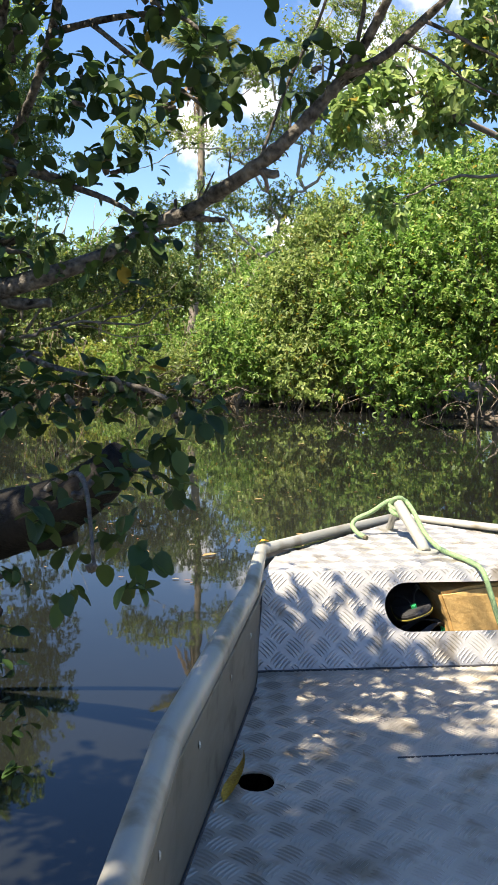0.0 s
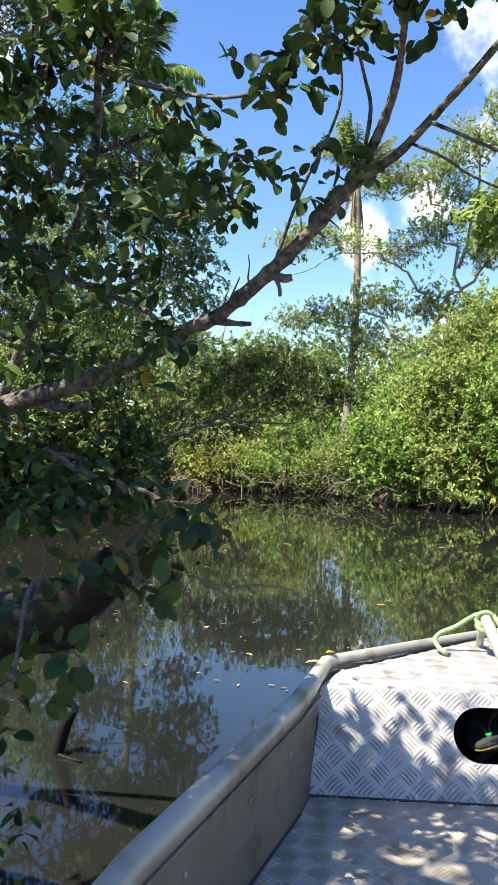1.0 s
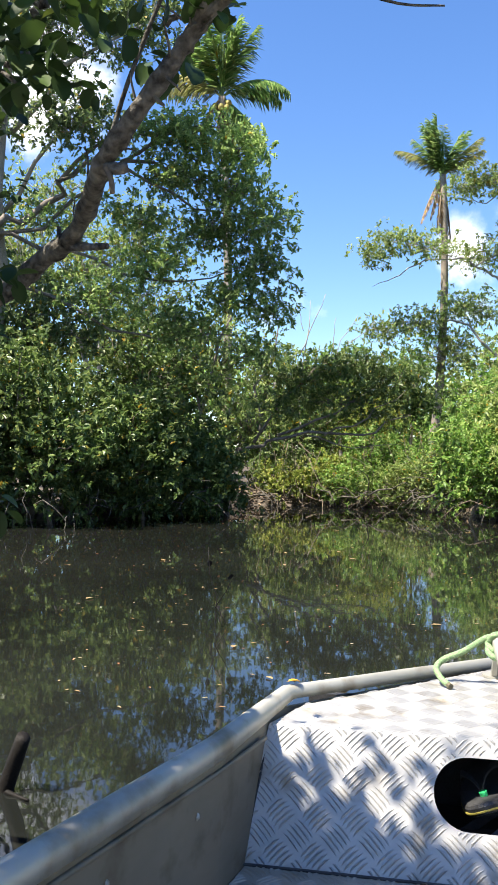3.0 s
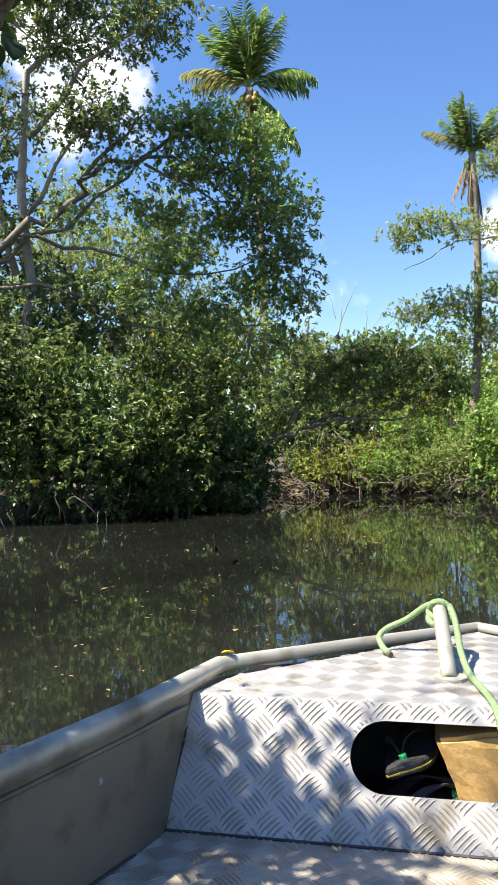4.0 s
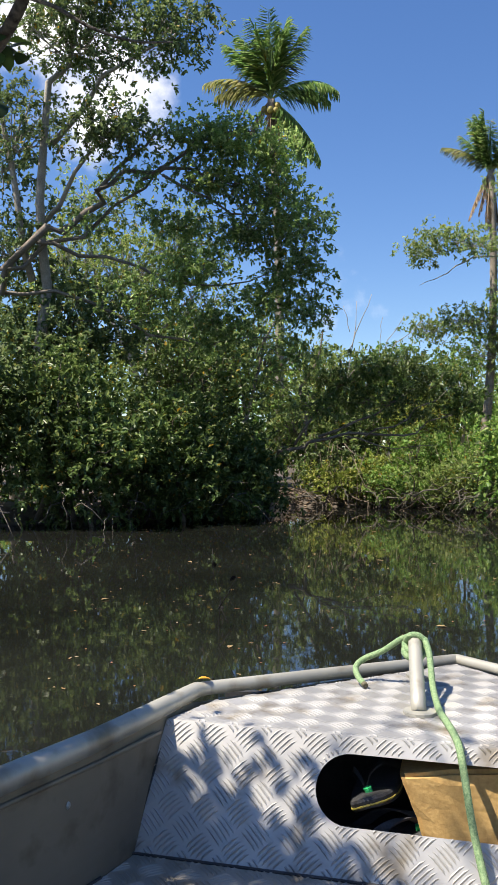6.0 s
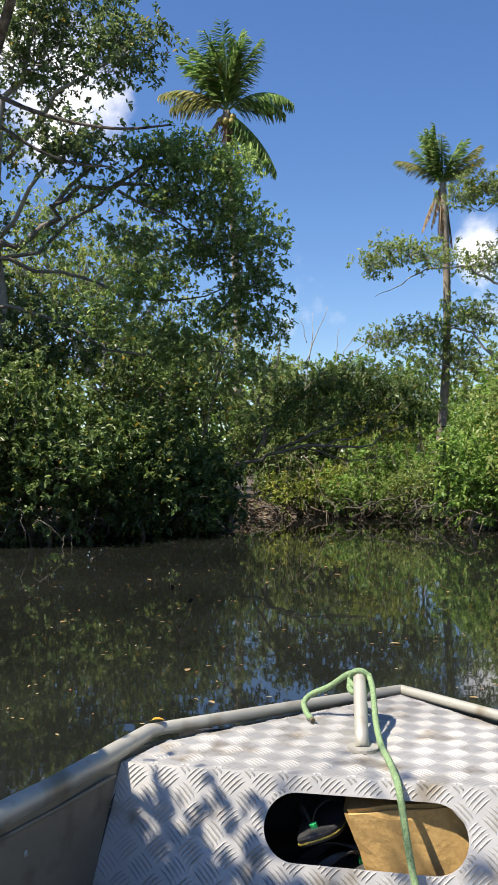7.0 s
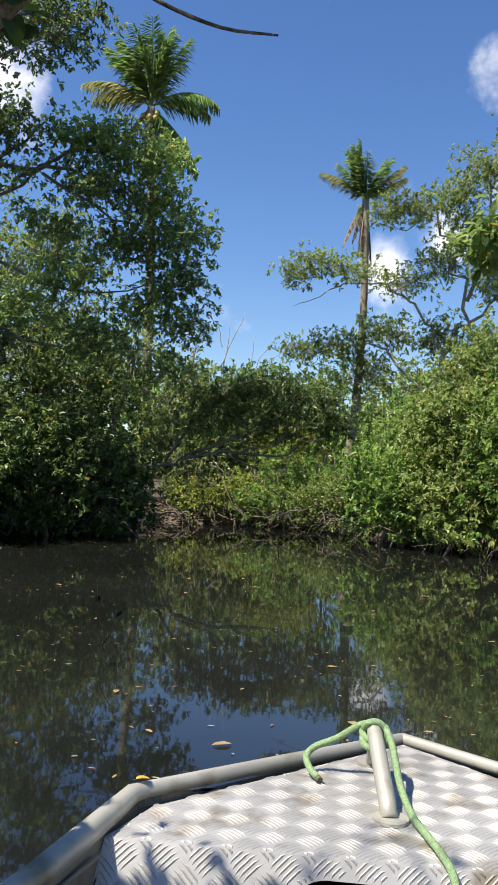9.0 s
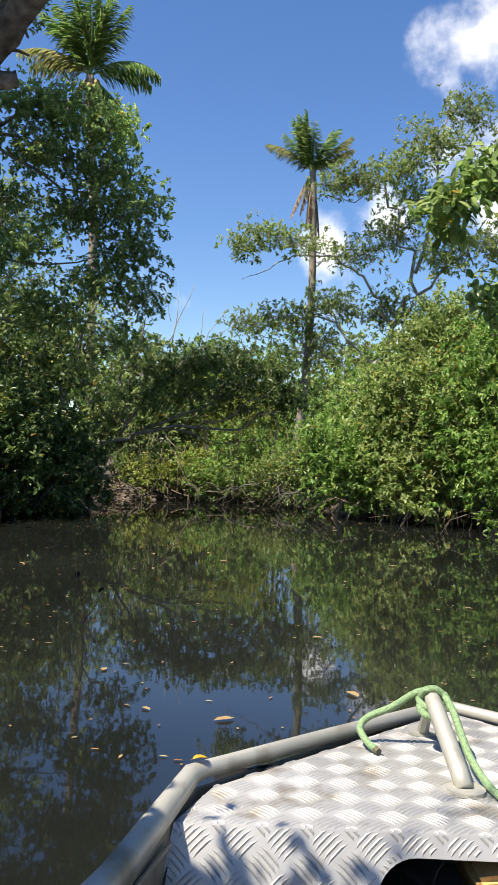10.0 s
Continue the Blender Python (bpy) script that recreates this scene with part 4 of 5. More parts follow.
for k, (x, y, z, rx, ry, rz, n) in enumerate([(-2.2, 17.2, 0.5, 0.6, 0.4, 0.26, 30), (-0.95, 17.2, 0.5, 0.7, 0.4, 0.28, 36), (0.0, 16.9, 0.45, 0.6, 0.4, 0.3, 36), (0.85, 16.1, 0.5, 0.5, 0.5, 0.42, 50), (-2.6, 18.0, 0.85, 0.7, 0.6, 0.7, 55), (-1.5, 17.9, 0.55, 0.7, 0.6, 0.42, 50), (-0.5, 17.8, 0.85, 0.65, 0.6, 0.75, 65), (0.5, 17.3, 0.6, 0.6, 0.6, 0.5, 50), (1.2, 16.9, 0.9, 0.7, 0.7, 0.8, 70), (-2.0, 19.3, 1.6, 1.2, 0.8, 1.0, 90), (-0.7, 19.6, 1.8, 1.0, 0.8, 1.0, 80), (1.3, 19.4, 1.1, 1.2, 0.8, 0.7, 60)]):
    tree("shrub", "bright green shrub growing on the mud bank", (x, y, 0), [([(x, y, 0.1), (x + 0.05, y, z)], 0.02, 0.008), ([(x + 0.2, y, 0.1), (x - 0.1, y, z)], 0.015, 0.006)], [(x, y, z, rx, ry, rz, n)], (LEAF_MID, LEAF_LIGHT, LEAF_PALE, LEAF_DARK, LEAF_DARK)[k % 5], BARK, 60 + k, "far bank shrubs", "shrub",
         leaf=0.07, ratio=0.5, per=11, rosettes=8, spread=0.24, twigs=0.8)
for k, (x, y, z, rx, ry, rz, n) in enumerate([(-3.4, 22, 2.6, 1.6, 1.0, 1.6, 90), (-1.6, 22, 2.7, 1.5, 1.0, 1.5, 90), (0.2, 24.5, 2.8, 1.6, 1.0, 1.7, 90), (2.4, 24.5, 3.0, 1.8, 1.0, 1.9, 90), (4.6, 23, 3.2, 2.0, 1.2, 2.2, 100), (-6.0, 22, 3.2, 2.0, 1.2, 2.0, 100)]):
    tree("woodland_tree", "mid green woodland tree behind the far bank", (x, y, 0), [([(x, y, 0.1), (x + 0.2, y, z + 0.5)], 0.07, 0.03)], [(x, y, z, rx, ry, rz, n)], LEAF_LIGHT if k % 3 else LEAF_PALE, BARK_PALE, 75 + k, "woodland", leaf=0.1, ratio=0.5, per=10, rosettes=8, spread=0.36, twigs=0.8)


def dead_twigs():
    rng = np.random.RandomState(9)
    ob = thing("dead_sapling", "bare grey dead twigs standing above the bushes", "dead tree")
    b = Builder()
    for a, c, r in (((-2.35, 20, 0.3), (-2.1, 20, 4.6), 0.03), ((-2.3, 20, 3.4), (-1.75, 20, 4.75), 0.016), ((-2.25, 20, 3.9), (-2.4, 20, 4.5), 0.01), ((-1.9, 20.1, 2.6), (-1.0, 20, 4.25), 0.018), ((-1.5, 20, 3.3), (-0.6, 20, 4.1), 0.012), ((-1.6, 20, 3.2), (-1.5, 20, 4.2), 0.01)):
        b.tube(bent(rng, a, c, 7, 0.05), np.linspace(r, 0.005, 7), 5)
    part("stems", b.mesh("dead_stems", True), BARK_PALE, ob)


dead_twigs()
tree("spreading_tree", "tall thin-leaved tree with spreading crooked branches", (2.0, 22.4, 0),
     [([(1.7, 22.3, -0.4), (1.9, 22.1, 1.6), (2.29, 22, 2.85), (3.15, 22.0, 3.98), (3.67, 21.7, 5.06), (3.25, 21.5, 6.29), (2.55, 21.3, 7.51), (2.27, 21.2, 7.91)], 0.1, 0.015), ([(3.5, 21.6, 5.5), (3.9, 21.3, 7.1), (3.88, 21, 8.77), (4.3, 21, 9.5)], 0.05, 0.01), ([(3.15, 22, 3.98), (2.8, 22, 4.75), (2.32, 22, 5.35), (1.75, 22, 5.75), (1.22, 22, 5.98), (0.33, 22, 5.82), (-0.2, 22, 5.5), (-0.75, 22, 5.3)], 0.045, 0.006), ([(1.75, 22, 5.75), (2.4, 21.9, 6.1), (3.0, 21.7, 6.3)], 0.02, 0.006), ([(2.4, 21.4, 7.55), (1.95, 21.3, 7.1), (1.3, 21.2, 7.3)], 0.02, 0.005),
      ([(3.6, 21.7, 5.0), (4.4, 21.6, 5.7), (5.2, 21.4, 6.9)], 0.045, 0.01), ([(1.19, 22, 6.02), (0.6, 22, 6.35), (-0.1, 22, 6.45)], 0.02, 0.006), ([(2.55, 21.3, 7.51), (1.9, 21.2, 7.7), (1.4, 21.1, 7.75)], 0.025, 0.006), ([(2.6, 22.1, 3.3), (1.6, 22.4, 4.4), (0.5, 22.6, 4.5), (-0.4, 23, 4.4)], 0.04, 0.008), ([(3.15, 22, 3.98), (4.1, 22, 4.1), (4.9, 21.9, 4.4)], 0.04, 0.01), ([(3.9, 21.3, 7.1), (4.9, 21, 7.6), (5.6, 21, 8.0)], 0.03, 0.008)],
     [(3.88, 21, 8.6, 0.88, 0.7, 0.41, 45), (3.06, 21, 7.9, 0.77, 0.6, 0.42, 44), (2.25, 21, 7.6, 0.72, 0.5, 0.36, 36), (1.45, 21, 7.5, 0.61, 0.4, 0.3, 26), (4.5, 21, 9.3, 0.77, 0.6, 0.49, 37), (-0.24, 22, 6.5, 0.61, 0.5, 0.22, 24), (0.75, 22, 6.3, 0.83, 0.6, 0.27, 32), (-0.75, 22, 6.1, 0.55, 0.5, 0.24, 21), (2.04, 22, 6.05, 0.83, 0.6, 0.3, 35), (3, 21.5, 6.45, 0.77, 0.6, 0.41, 37), (4.2, 21.5, 5.95, 0.88, 0.6, 0.49, 45),
      (0.32, 22.5, 4.45, 0.83, 0.6, 0.38, 43), (1.64, 22.5, 4.85, 0.88, 0.6, 0.38, 43), (2.87, 22, 4.7, 0.88, 0.6, 0.49, 45), (4.13, 22, 4.35, 0.99, 0.7, 0.61, 54), (-0.5, 23, 4.35, 0.61, 0.5, 0.32, 27), (5, 21, 7.75, 0.88, 0.6, 0.49, 45), (5.3, 21, 6.2, 0.99, 0.7, 0.61, 54), (5.8, 21, 8.6, 0.88, 0.7, 0.68, 40), (3.4, 21.3, 7.2, 0.77, 0.6, 0.32, 29), (1.2, 22.6, 3.7, 0.99, 0.7, 0.54, 45)], LEAF_PALE, BARK_PALE, 91, nearer=0.93, leaf=0.09, ratio=0.45, per=7, rosettes=6, spread=0.24, twigs=0.95)

# ---- right bank: sunlit bushes over a tangle of roots ----
for k, (x, y, z, rx, ry, rz, n) in enumerate([(1.6, 15.6, 1.1, 0.8, 0.9, 1.0, 120), (2.3, 14.0, 1.5, 1.1, 1.0, 1.4, 170), (3.4, 12.8, 1.65, 1.2, 1.1, 1.55, 210), (4.7, 11.7, 2.0, 1.3, 1.2, 1.75, 210), (3.0, 15.2, 2.9, 1.1, 1.0, 1.0, 110), (6.2, 10.6, 2.7, 1.5, 1.3, 2.1, 150), (4.7, 14.0, 3.5, 1.2, 1.1, 1.0, 110), (2.4, 17.4, 1.9, 1.2, 1.0, 1.3, 100), (1.4, 13.9, 0.75, 0.55, 0.5, 0.55, 60), (2.3, 13.1, 0.65, 0.7, 0.5, 0.5, 60), (3.3, 11.9, 0.7, 0.8, 0.5, 0.55, 70)]):
    tree("riverside_bush", "sunlit bright green bush hanging over tangled roots", (x, y, 0), [([(x, y + 0.2, -0.1), (x + 0.1, y, z)], 0.05, 0.02), ([(x + 0.4, y, -0.1), (x + 0.2, y, z)], 0.03, 0.012), ([(x - 0.4, y, -0.1), (x - 0.1, y, z)], 0.03, 0.012)], [(x, y, z, rx, ry, rz, n)], LEAF_PALE if k in (1, 4, 9) else LEAF_LIGHT, BARK, 100 + k, "right bank bushes", "bush", leaf=0.084, ratio=0.5, per=10, rosettes=11, spread=0.32, twigs=0.8)
tree("reaching_branch_tree", "tree reaching a leafy branch out over the creek", (4.2, 9.8, 0),
     [([(5.4, 9.9, 0), (4.9, 9.7, 2.0), (4.1, 9.5, 3.0), (3.1, 9.2, 3.55), (2.5, 9.1, 3.75), (2.0, 9, 3.72), (1.5, 9, 3.55)], 0.06, 0.007), ([(4.1, 9.5, 3.0), (3.2, 9.2, 2.95), (2.6, 9.1, 2.8), (2.2, 9, 2.6)], 0.025, 0.006), ([(2.5, 9.1, 3.75), (2.2, 9.0, 4.0), (1.9, 9, 4.05)], 0.012, 0.005)],
     [(1.62, 9, 3.5, 0.36, 0.35, 0.2, 12), (1.95, 9, 3.85, 0.3, 0.3, 0.2, 9), (2.2, 9, 2.62, 0.28, 0.3, 0.16, 5), (2.65, 9.1, 3.7, 0.5, 0.5, 0.45, 24)], LEAF_CROWN, BARK, 121, leaf=0.15, ratio=0.46, per=9, rosettes=4, spread=0.13, fine=True, droop=0.5)
tree("shading_tree", "dark leafy tree hanging over the creek", (3.4, 5.8, 0),
     [([(3.6, 5.9, -0.3), (3.2, 5.6, 1.6), (2.4, 5.3, 2.7), (1.5, 5.1, 3.1)], 0.07, 0.012)],
     [(1.8, 5.2, 2.95, 0.45, 0.5, 0.55, 40), (2.3, 5.3, 2.4, 0.4, 0.5, 0.5, 30)], LEAF_DARK, BARK, 122, leaf=0.085, ratio=0.55, per=8, rosettes=5, spread=0.12)


def tangle(name, label, seed, spots, count, mat, low=0.7, lean=0.5, arch=0.15, thick=1.0):
    """Prop roots and fallen sticks between the bushes and the water."""
    rng = np.random.RandomState(seed)
    b = Builder()
    for _ in range(count):
        k = rng.uniform(0, len(spots) - 1)
        i = min(int(k), len(spots) - 2)
        p = np.array(spots[i]) * (1 - (k - i)) + np.array(spots[i + 1]) * (k - i)
        a = np.array([p[0] + rng.normal() * 0.25, p[1] + rng.uniform(-0.1, 0.7), rng.uniform(0.2, low)])
        c = a + [rng.normal() * lean, rng.uniform(-0.6, 0.1), 0]
        c[2] = rng.uniform(-0.1, 0.12) if rng.uniform() < 0.75 else rng.uniform(0.1, 0.8)
        b.tube(bent(rng, a, c, 5, 0.12, -arch), np.linspace(rng.uniform(0.004, 0.013) * thick, 0.003, 5), 4)
    tagged(part(name, b.mesh(name, True), mat), label, "roots", kind="stuff")


ROOT_LINE = [(1.5, 14.4), (1.6, 13.8), (2.5, 12.8), (3.6, 11.6), (5.8, 9.2)]
tangle("tangled_roots", "tangle of grey-brown dead sticks at the waterline", 5, ROOT_LINE, 45, DEAD_WOOD, 0.45, 0.5)
tangle("prop_roots", "dark prop roots under the sunlit bushes", 15, ROOT_LINE, 170, BARK, 0.7, 0.3)
tangle("bank_debris", "brown sticks and leaf litter on the mud bank", 6, [(-2.8, 16.9), (-1.0, 17.0), (0.5, 16.5)], 60, DEAD_WOOD, 0.22, 0.7, 0.03, 1.5)
tangle("bank_roots", "dark wet roots along the mud bank's foot", 36, [(-2.9, 16.5), (-1.0, 16.7), (0.6, 16.1), (1.3, 14.8)], 75, BARK_NEAR, 0.38, 0.5, 0.15, 1.6)
tangle("bare_twigs", "thin bare grey twigs rising among the bank shrubs", 27, [(-2.9, 17.2), (-1.6, 17.3), (-0.2, 17.2), (0.7, 16.6)], 55, DEAD_WOOD, 1.5, 0.4, 0.02, 0.5)
tangle("leaning_sticks", "pale leaning sticks at the foot of the bank", 26, [(-3.0, 16.7), (-2.4, 16.8), (-1.9, 16.9)], 14, DEAD_WOOD, 1.4, 0.4, 0.05)
tangle("shaded_roots", "dark prop roots under the mangrove thicket", 7, [(-7.0, 8.6), (-4.9, 9.9), (-3.9, 11.0), (-2.6, 13.1)], 45, BARK_NEAR, 0.5, 0.3)


def woods(name, label, seed, blobs, leaf, mat, per=7, rosettes=5, spread=0.6):
    b = Builder()
    foliage(b, None, np.random.RandomState(seed), blobs, leaf=leaf, per=per, rosettes=rosettes, spread=spread, twigs=0)
    tagged(part(name, b.mesh(name), mat), label, "woods", kind="stuff")


woods("far_woods", "distant sunlit woods closing the creek", 11, [(x, 34 + 4 * math.sin(x), 2.0 + 0.7 * math.sin(x * 1.7), 3.0, 1.5, 2.4, 70) for x in np.arange(-27, 28, 2.6)], 0.3, LEAF_LIGHT)
woods("bank_woods", "shrubby woods behind the banks", 12, [(-9.5, 14, 2.5, 2.5, 2, 2.5, 90), (-12, 17, 3.5, 3, 2.5, 3.5, 90), (-9, 20, 4, 3, 2, 3.5, 90), (8, 12, 3, 2.5, 2, 3, 90), (8.5, 16, 4, 3, 2, 4, 90), (7.5, 21, 4, 2.5, 2, 4.5, 90), (11, 9, 3.5, 3, 2.5, 3.5, 80)], 0.2, LEAF_MID)
# coarse foliage out of view, added so the boat has something to reflect
woods("unseen_woods", "unseen woods behind the boat, added for reflections", 13, [(14 * math.cos(a), 14 * math.sin(a) - 3, 3, 3, 3, 3.5, 60) for a in np.radians([-10, -35, -60, -85, -110, -135, -160, 175, 160])], 0.35, LEAF_DARK)

# ---- the overhanging tree close to the boat's left side ----


def overhanging_tree():
    rng = np.random.RandomState(31)
    ob = thing("overhanging_tree", "shaded mangrove tree reaching a scarred crooked branch over the boat", "tree", (0.0, -0.02, -0.02))

    def stick(name, pts, r0, r1, mat=BARK_NEAR, label="", seg=7, n=4):
        b = Builder()
        p = smooth_path(pts, n) if len(pts) > 2 else np.asarray(pts, float)
        b.tube(p, np.linspace(r0, r1, len(p)) * (1 + 0.06 * rng.normal(size=len(p))), seg)
        return part(name, b.mesh("overhang_" + name, True), mat, ob, label)

    b = Builder()
    main = smooth_path([(-2.3, 2.0, -0.3), (-1.96, 1.85, 0.5), (-1.606, 1.668, 0.895), (-1.355, 1.54, 0.98), (-1.165, 1.436, 1.04), (-1.021, 1.349, 1.076), (-0.912, 1.299, 1.106), (-0.814, 1.267, 1.136), (-0.721, 1.246, 1.176),
                        (-0.659, 1.221, 1.215), (-0.607, 1.185, 1.231), (-0.56, 1.129, 1.257), (-0.505, 1.034, 1.285), (-0.458, 0.997, 1.323), (-0.414, 0.981, 1.369), (-0.384, 0.973, 1.404), (-0.364, 0.965, 1.425)], 5)
    rad = np.interp(np.arange(len(main)), [0, 15, 35, 50, 65, len(main) - 1], [0.05, 0.028, 0.0155, 0.0135, 0.0115, 0.0105]) * (1 + 0.09 * rng.normal(size=len(main)))
    b.tube(main, rad, 12)
    part("trunk", b.mesh("overhang_trunk", True), BARK_NEAR, ob, "rough scarred brown branch")
    for pts, r0, r1 in (([(-0.372, 0.966, 1.415), (-0.349, 0.936, 1.457), (-0.331, 0.907, 1.495), (-0.32, 0.868, 1.529), (-0.317, 0.827, 1.564), (-0.315, 0.787, 1.61), (-0.30, 0.70, 1.70)], 0.0088, 0.0045),
                        ([(-0.37, 0.966, 1.418), (-0.314, 0.929, 1.445), (-0.274, 0.902, 1.481), (-0.241, 0.865, 1.51), (-0.213, 0.837, 1.536), (-0.176, 0.8, 1.575), (-0.142, 0.763, 1.611), (-0.06, 0.70, 1.68)], 0.0082, 0.004),
                        ([(-0.268, 0.885, 1.484), (-0.229, 0.857, 1.456), (-0.185, 0.844, 1.431), (-0.13, 0.838, 1.41), (-0.075, 0.835, 1.398), (-0.02, 0.83, 1.396)], 0.0034, 0.0011),
                        ([(-0.288, 0.913, 1.46), (-0.243, 0.896, 1.434), (-0.2, 0.892, 1.405), (-0.15, 0.89, 1.384), (-0.105, 0.885, 1.376)], 0.0028, 0.001),
                        ([(-0.5, 1.026, 1.288), (-0.473, 1.016, 1.365), (-0.447, 1.017, 1.435), (-0.407, 1.0, 1.516), (-0.393, 0.991, 1.575), (-0.401, 0.969, 1.644)], 0.0032, 0.002),
                        ([(-0.36, 0.945, 1.446), (-0.351, 0.925, 1.516), (-0.363, 0.903, 1.557), (-0.377, 0.872, 1.59)], 0.0038, 0.002),
                        ([(-1.75, 1.78, 0.65), (-1.391, 1.702, 0.85), (-1.17, 1.602, 1.062), (-1.06, 1.504, 1.232), (-0.97, 1.404, 1.349), (-0.893, 1.305, 1.463), (-0.843, 1.206, 1.571), (-0.817, 1.107, 1.672), (-0.771, 1.058, 1.763)], 0.016, 0.006),
                        ([(-0.97, 1.404, 1.349), (-0.84, 1.249, 1.288), (-0.723, 1.145, 1.231), (-0.66, 1.06, 1.16)], 0.008, 0.003), ([(-0.857, 1.226, 1.546), (-0.738, 1.102, 1.536), (-0.637, 1.02, 1.517), (-0.572, 0.997, 1.464)], 0.007, 0.0025),
                        ([(-0.82, 1.12, 1.66), (-0.70, 1.05, 1.60), (-0.60, 0.99, 1.56), (-0.53, 0.95, 1.55)], 0.006, 0.0025), ([(-0.78, 1.14, 1.54), (-0.69, 1.06, 1.45), (-0.62, 1.0, 1.39), (-0.585, 0.99, 1.36)], 0.005, 0.002),
                        ([(-1.1, 1.41, 1.06), (-0.98, 1.3, 1.0), (-0.86, 1.15, 0.95), (-0.7, 0.98, 0.92), (-0.62, 0.88, 0.89)], 0.008, 0.003), ([(-0.86, 1.0, 0.74), (-0.80, 0.8, 0.80), (-0.765, 0.6, 0.82), (-0.75, 0.5, 0.74)], 0.006, 0.002),
                        ([(-1.55, 1.66, 0.9), (-1.5, 1.1, 1.8), (-1.45, 0.5, 2.6), (-1.4, 0.2, 2.9), (-1.3, -0.3, 2.9)], 0.03, 0.008)):
        stick("limb", pts, r0, r1)
    # broken stubs and spurs
    for pts, r0, r1 in (([(-0.625, 1.19, 1.226), (-0.59, 1.178, 1.222), (-0.562, 1.168, 1.218), (-0.54, 1.16, 1.217)], 0.0085, 0.004), ([(-0.503, 1.03, 1.284), (-0.48, 1.016, 1.273), (-0.467, 1.017, 1.275)], 0.008, 0.007),
                        ([(-0.628, 1.205, 1.224), (-0.628, 1.203, 1.258)], 0.0045, 0.0035), ([(-0.585, 1.158, 1.245), (-0.561, 1.149, 1.3)], 0.003, 0.0012), ([(-0.434, 0.982, 1.35), (-0.414, 0.981, 1.332)], 0.004, 0.002), ([(-0.985, 1.335, 1.083), (-0.93, 1.318, 1.066), (-0.865, 1.304, 1.068)], 0.015, 0.009)):
        stick("broken_stub", pts, r0, r1)
    stick("split_stub", [(-0.496, 1.018, 1.278), (-0.487, 1.014, 1.26), (-0.485, 1.014, 1.243)], 0.0042, 0.003, DEAD_WOOD, "freshly split reddish stub")
    # bare thorny twigs along the branch
    for k in range(18):
        i = rng.randint(45, len(main) - 1)
        a = np.array(main[i])
        c = a + unit(rng, 1)[0] * rng.uniform(0.02, 0.06) + [0, 0, 0.015]
        b = Builder()
        b.tube(bent(rng, a, c, 4, 0.08), np.linspace(0.0022, 0.0009, 4), 5)
        part("thorn_twig", b.mesh("thorn_twig", True), BARK_NEAR, ob)
    # the old trunk lying low over the water
    b = Builder()
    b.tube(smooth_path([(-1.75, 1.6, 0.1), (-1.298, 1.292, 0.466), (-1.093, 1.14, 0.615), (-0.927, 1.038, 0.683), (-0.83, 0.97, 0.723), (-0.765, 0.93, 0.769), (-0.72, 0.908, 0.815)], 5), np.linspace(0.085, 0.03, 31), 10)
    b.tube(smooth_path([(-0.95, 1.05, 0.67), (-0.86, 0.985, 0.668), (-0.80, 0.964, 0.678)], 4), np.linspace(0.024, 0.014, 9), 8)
    part("dead_limb", b.mesh("dead_limb", True), DARK_WOOD, ob, "thick dark broken limb low over the water")
    leaf_b, twig_b = Builder(), Builder()
    near = dict(leaf=0.037, ratio=0.6, per=4, rosettes=4, spread=0.042, twigs=0.9, fine=True)
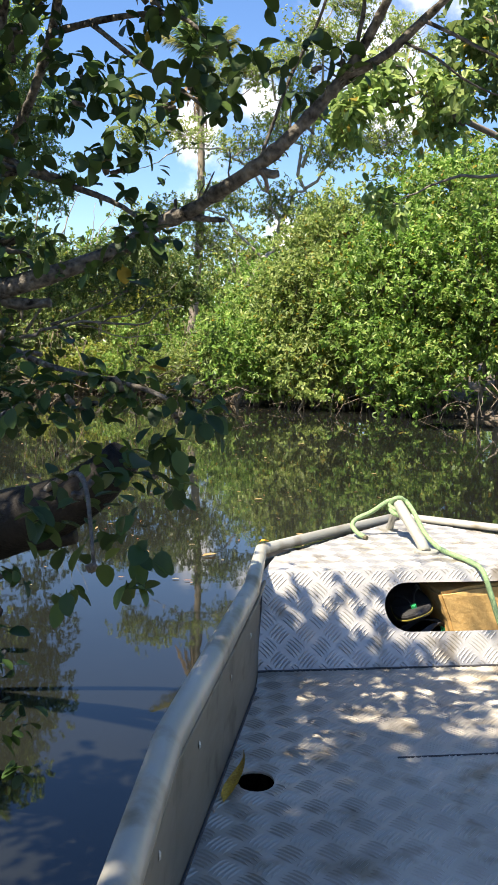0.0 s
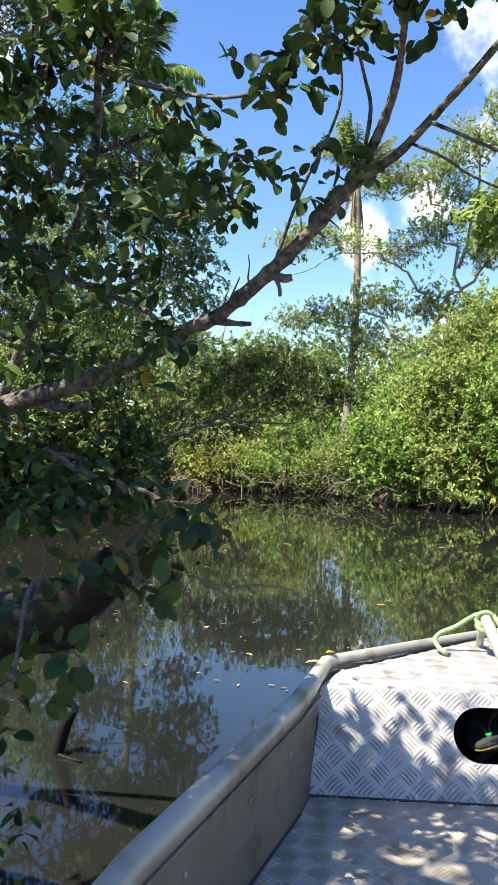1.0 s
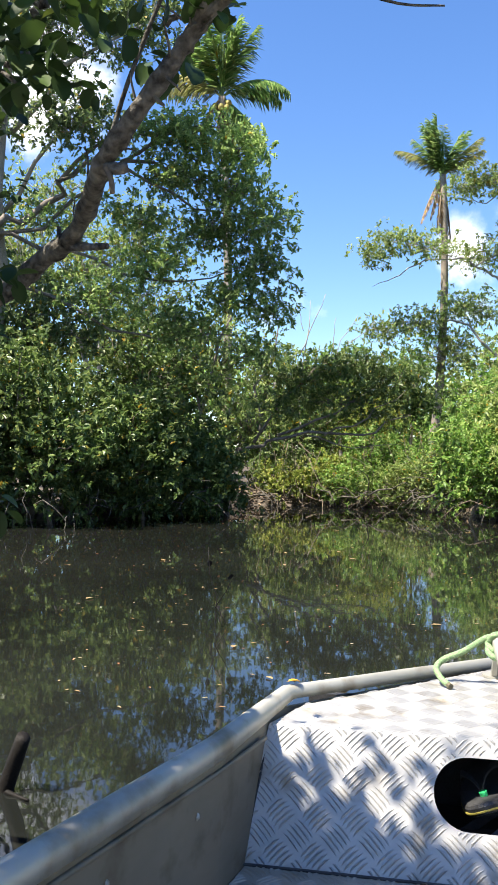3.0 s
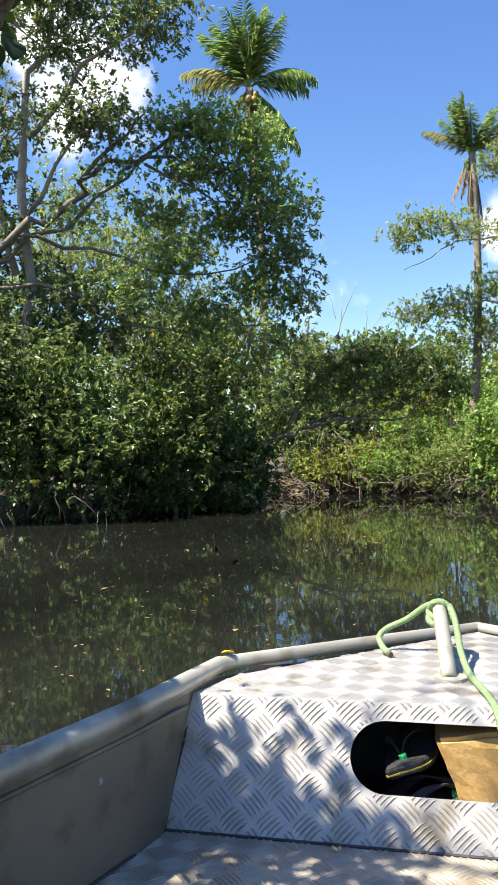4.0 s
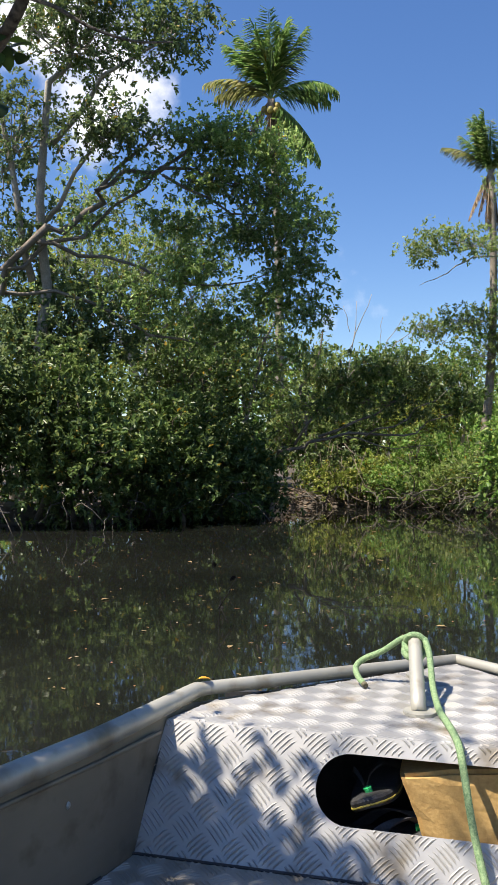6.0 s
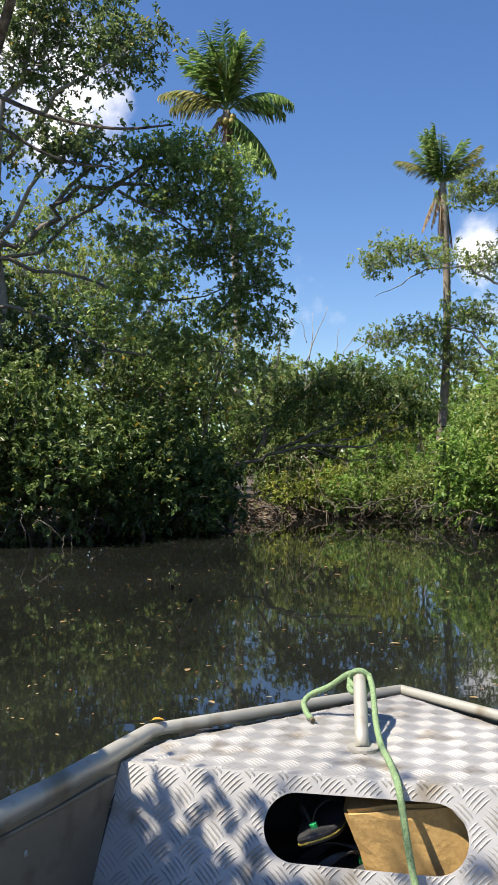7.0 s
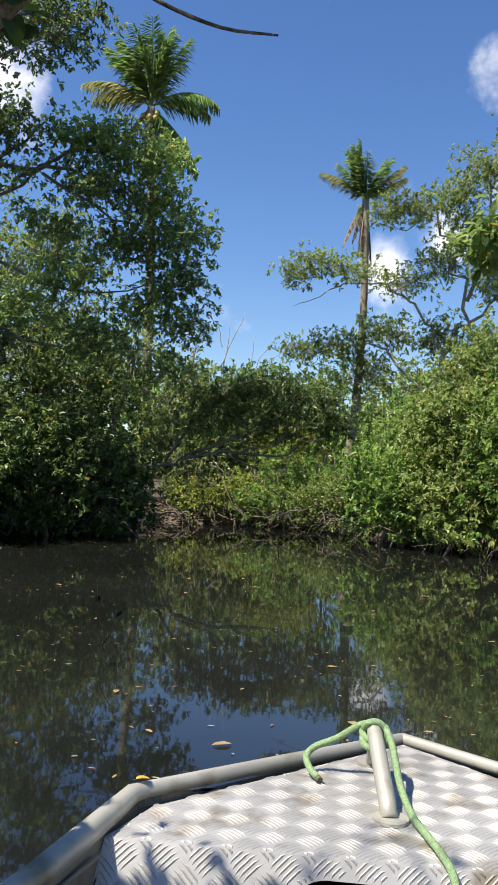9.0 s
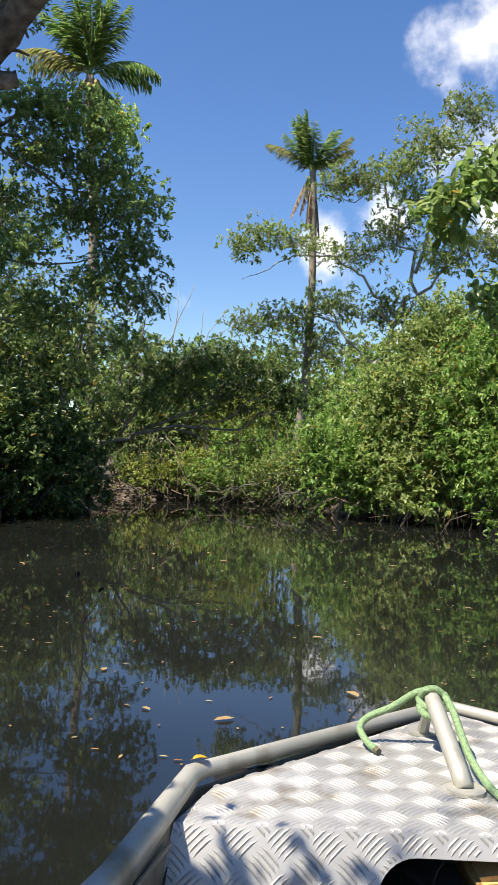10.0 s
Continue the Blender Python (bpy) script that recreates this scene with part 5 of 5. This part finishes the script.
    foliage(leaf_b, twig_b, rng, [
        (-0.95, 1.16, 1.68, 0.14, 0.16, 0.12, 11), (-0.81, 1.10, 1.69, 0.10, 0.12, 0.08, 10), (-0.93, 1.2, 1.54, 0.13, 0.16, 0.11, 10), (-0.99, 1.26, 1.42, 0.12, 0.15, 0.11, 9), (-0.79, 1.14, 1.43, 0.08, 0.1, 0.07, 7), (-0.67, 1.05, 1.555, 0.07, 0.06, 0.05, 5),
        (-0.61, 1.0, 1.41, 0.05, 0.04, 0.035, 4), (-0.655, 1.015, 1.37, 0.035, 0.04, 0.03, 3), (-0.56, 0.975, 1.45, 0.03, 0.03, 0.025, 2), (-0.89, 1.2, 1.31, 0.10, 0.12, 0.06, 6), (-0.75, 1.1, 1.29, 0.04, 0.06, 0.03, 3), (-0.97, 1.3, 1.19, 0.11, 0.12, 0.05, 7), (-0.715, 1.10, 1.165, 0.045, 0.05, 0.03, 4),
        (-0.50, 0.9, 1.57, 0.07, 0.06, 0.035, 5), (-0.41, 0.83, 1.60, 0.08, 0.06, 0.04, 7), (-0.33, 0.745, 1.63, 0.08, 0.06, 0.05, 8), (-0.24, 0.72, 1.64, 0.07, 0.06, 0.05, 7), (-0.42, 0.99, 1.435, 0.03, 0.02, 0.02, 2), (-0.375, 0.975, 1.455, 0.02, 0.02, 0.015, 1),
        (-0.95, 1.2, 0.99, 0.10, 0.1, 0.05, 4), (-0.93, 1.09, 0.87, 0.1, 0.1, 0.05, 5), (-0.80, 1.04, 0.89, 0.06, 0.07, 0.04, 4), (-0.72, 0.985, 0.92, 0.04, 0.05, 0.03, 3), (-0.645, 0.886, 0.88, 0.03, 0.04, 0.025, 3), (-0.685, 0.85, 0.80, 0.03, 0.03, 0.03, 3),
        (-0.77, 0.60, 0.81, 0.03, 0.05, 0.03, 3), (-0.76, 0.52, 0.74, 0.03, 0.04, 0.03, 2), (-1.0, 1.05, 0.60, 0.12, 0.12, 0.1, 7), (-0.95, 0.95, 0.42, 0.1, 0.12, 0.12, 6),
        # mostly out of view overhead: crown added to shade floor, dead limb and near leaves
        (-1.35, -0.16, 2.90, 0.88, 0.66, 0.16, 900), (-1.1, 1.28, 1.62, 0.1, 0.12, 0.14, 13), (-1.0, 0.62, 2.95, 0.5, 0.34, 0.15, 22), (-1.55, 0.66, 1.95, 0.42, 0.4, 0.22, 130), (-1.32, 0.86, 2.05, 0.26, 0.24, 0.12, 60)], heart=None, droop=0.45, **near)
    tagged(part("twig_growth", twig_b.mesh("overhang_twigs", True), BARK_NEAR, ob), kind="stuff")
    part("crown", leaf_b.mesh("overhang_leaves", True), LEAF_NEAR, ob, "thick oval leaves coloured dark for shade")


overhanging_tree()


def sticks_in_water():
    rng = np.random.RandomState(17)
    ob = thing("drowned_stump", "short forked dead stump standing in the water", "stump")
    b = Builder()
    b.tube(bent(rng, (-1.24, 2.25, -0.2), (-1.12, 2.22, 0.15), 6, 0.08), np.linspace(0.027, 0.02, 6), 8)
    b.tube(bent(rng, (-1.18, 2.23, 0.0), (-1.08, 2.17, 0.004), 4, 0.08), np.linspace(0.01, 0.004, 4), 8)
    part("stump", b.mesh("stump", True), DARK_WOOD, ob)
    ob = thing("water_twig", "thin bare twig poking out of the water", "twig")
    b = Builder()
    for a, c in (((-1.05, 4.6, -0.1), (-1.15, 4.7, 0.42)), ((-1.09, 4.63, 0.1), (-0.98, 4.6, 0.28)), ((-1.09, 4.63, 0.12), (-1.0, 4.6, -0.02))):
        b.tube(bent(rng, a, c, 5, 0.05), np.linspace(0.0035, 0.0015, 5), 5)
    part("stem", b.mesh("water_twig", True), DARK_WOOD, ob)
    b = Builder()
    p = np.array([(-1.09, 4.63, 0.1), (-0.98, 4.6, 0.28), (-1.0, 4.6, 0.0), (-1.15, 4.7, 0.35), (-1.08, 4.63, 0.06)])
    b.fine_leaves(p, unit(rng, 5) - [0, 0, 0.8], unit(rng, 5), 0.05, 0.03)
    part("withered_leaves", b.mesh("withered_leaves"), DARK_WOOD, ob, "few dark withered leaves")


sticks_in_water()


def floating_leaves():
    rng = np.random.RandomState(8)
    b = Builder()
    b.leaves(np.array([[0, -0.05, 0.004]]), np.array([[0, 1.0, 0.0]]), np.array([[0.0, 0, 1]]), 0.1, 0.045, 0.12, 0.02)
    mesh = b.mesh("floating_leaf")
    mesh.materials.append(FALLEN)
    b = Builder()
    for k in range(24):
        y = rng.uniform(3.2, 13)
        x = rng.uniform(-0.42, 0.16) * y + rng.normal() * 0.3
        if y > np.interp(x, SHORE_X, SHORE_Y) - 0.8 or (y < 3.4 and x > -0.6):
            continue
        ob = new("floating_leaf", mesh)
        s = rng.uniform(0.4, 0.85)
        ob.matrix_world = pose(x, y, 0.003, 0, 0, rng.uniform(0, 360)) @ Matrix.Diagonal((s, s, s, 1))
        tagged(ob, "fallen yellow-orange leaf floating on the water", "leaf", "floating leaves")
    flecks = Builder()
    m = 480
    y = rng.uniform(3, 15, m)
    x = rng.uniform(-0.45, 0.2, m) * y
    ok = y < np.interp(x, SHORE_X, SHORE_Y) - 0.5
    p = np.stack([x, y, np.full(m, 0.004)], 1)[ok]
    d = unit(rng, len(p)) * [1, 1, 0]
    flecks.leaves(p, d, np.tile([0.0, 0, 1], (len(p), 1)), rng.uniform(0.012, 0.038, len(p)), 0.01, 0.1, 0.0)
    tagged(part("water_flecks", flecks.mesh("water_flecks"), FALLEN), "small bits of leaf litter drifting on the creek", "litter", kind="stuff")


floating_leaves()


def bank_litter():
    """Fallen leaves over the mud at the far bank's foot."""
    rng = np.random.RandomState(29)
    m = 5200
    x = rng.uniform(-3.4, 1.8, m)
    y = np.interp(x, SHORE_X, SHORE_Y) + rng.uniform(-0.15, 2.4, m)
    z = np.array([height(a, c) for a, c in zip(x, y)]) + 0.012
    ok = z > 0.02
    p = np.stack([x, y, z], 1)[ok]
    b = Builder()
    b.leaves(p, unit(rng, len(p)) * [1, 1, 0.25], unit(rng, len(p)) * 0.4 + [0, 0, 1.0], rng.uniform(0.05, 0.11, len(p)), 0.04, 0.2, 0.1)
    tagged(part("leaf_litter", b.mesh("leaf_litter"), LITTER), "brown fallen leaves strewn over the mud bank", "litter", kind="stuff")


bank_litter()
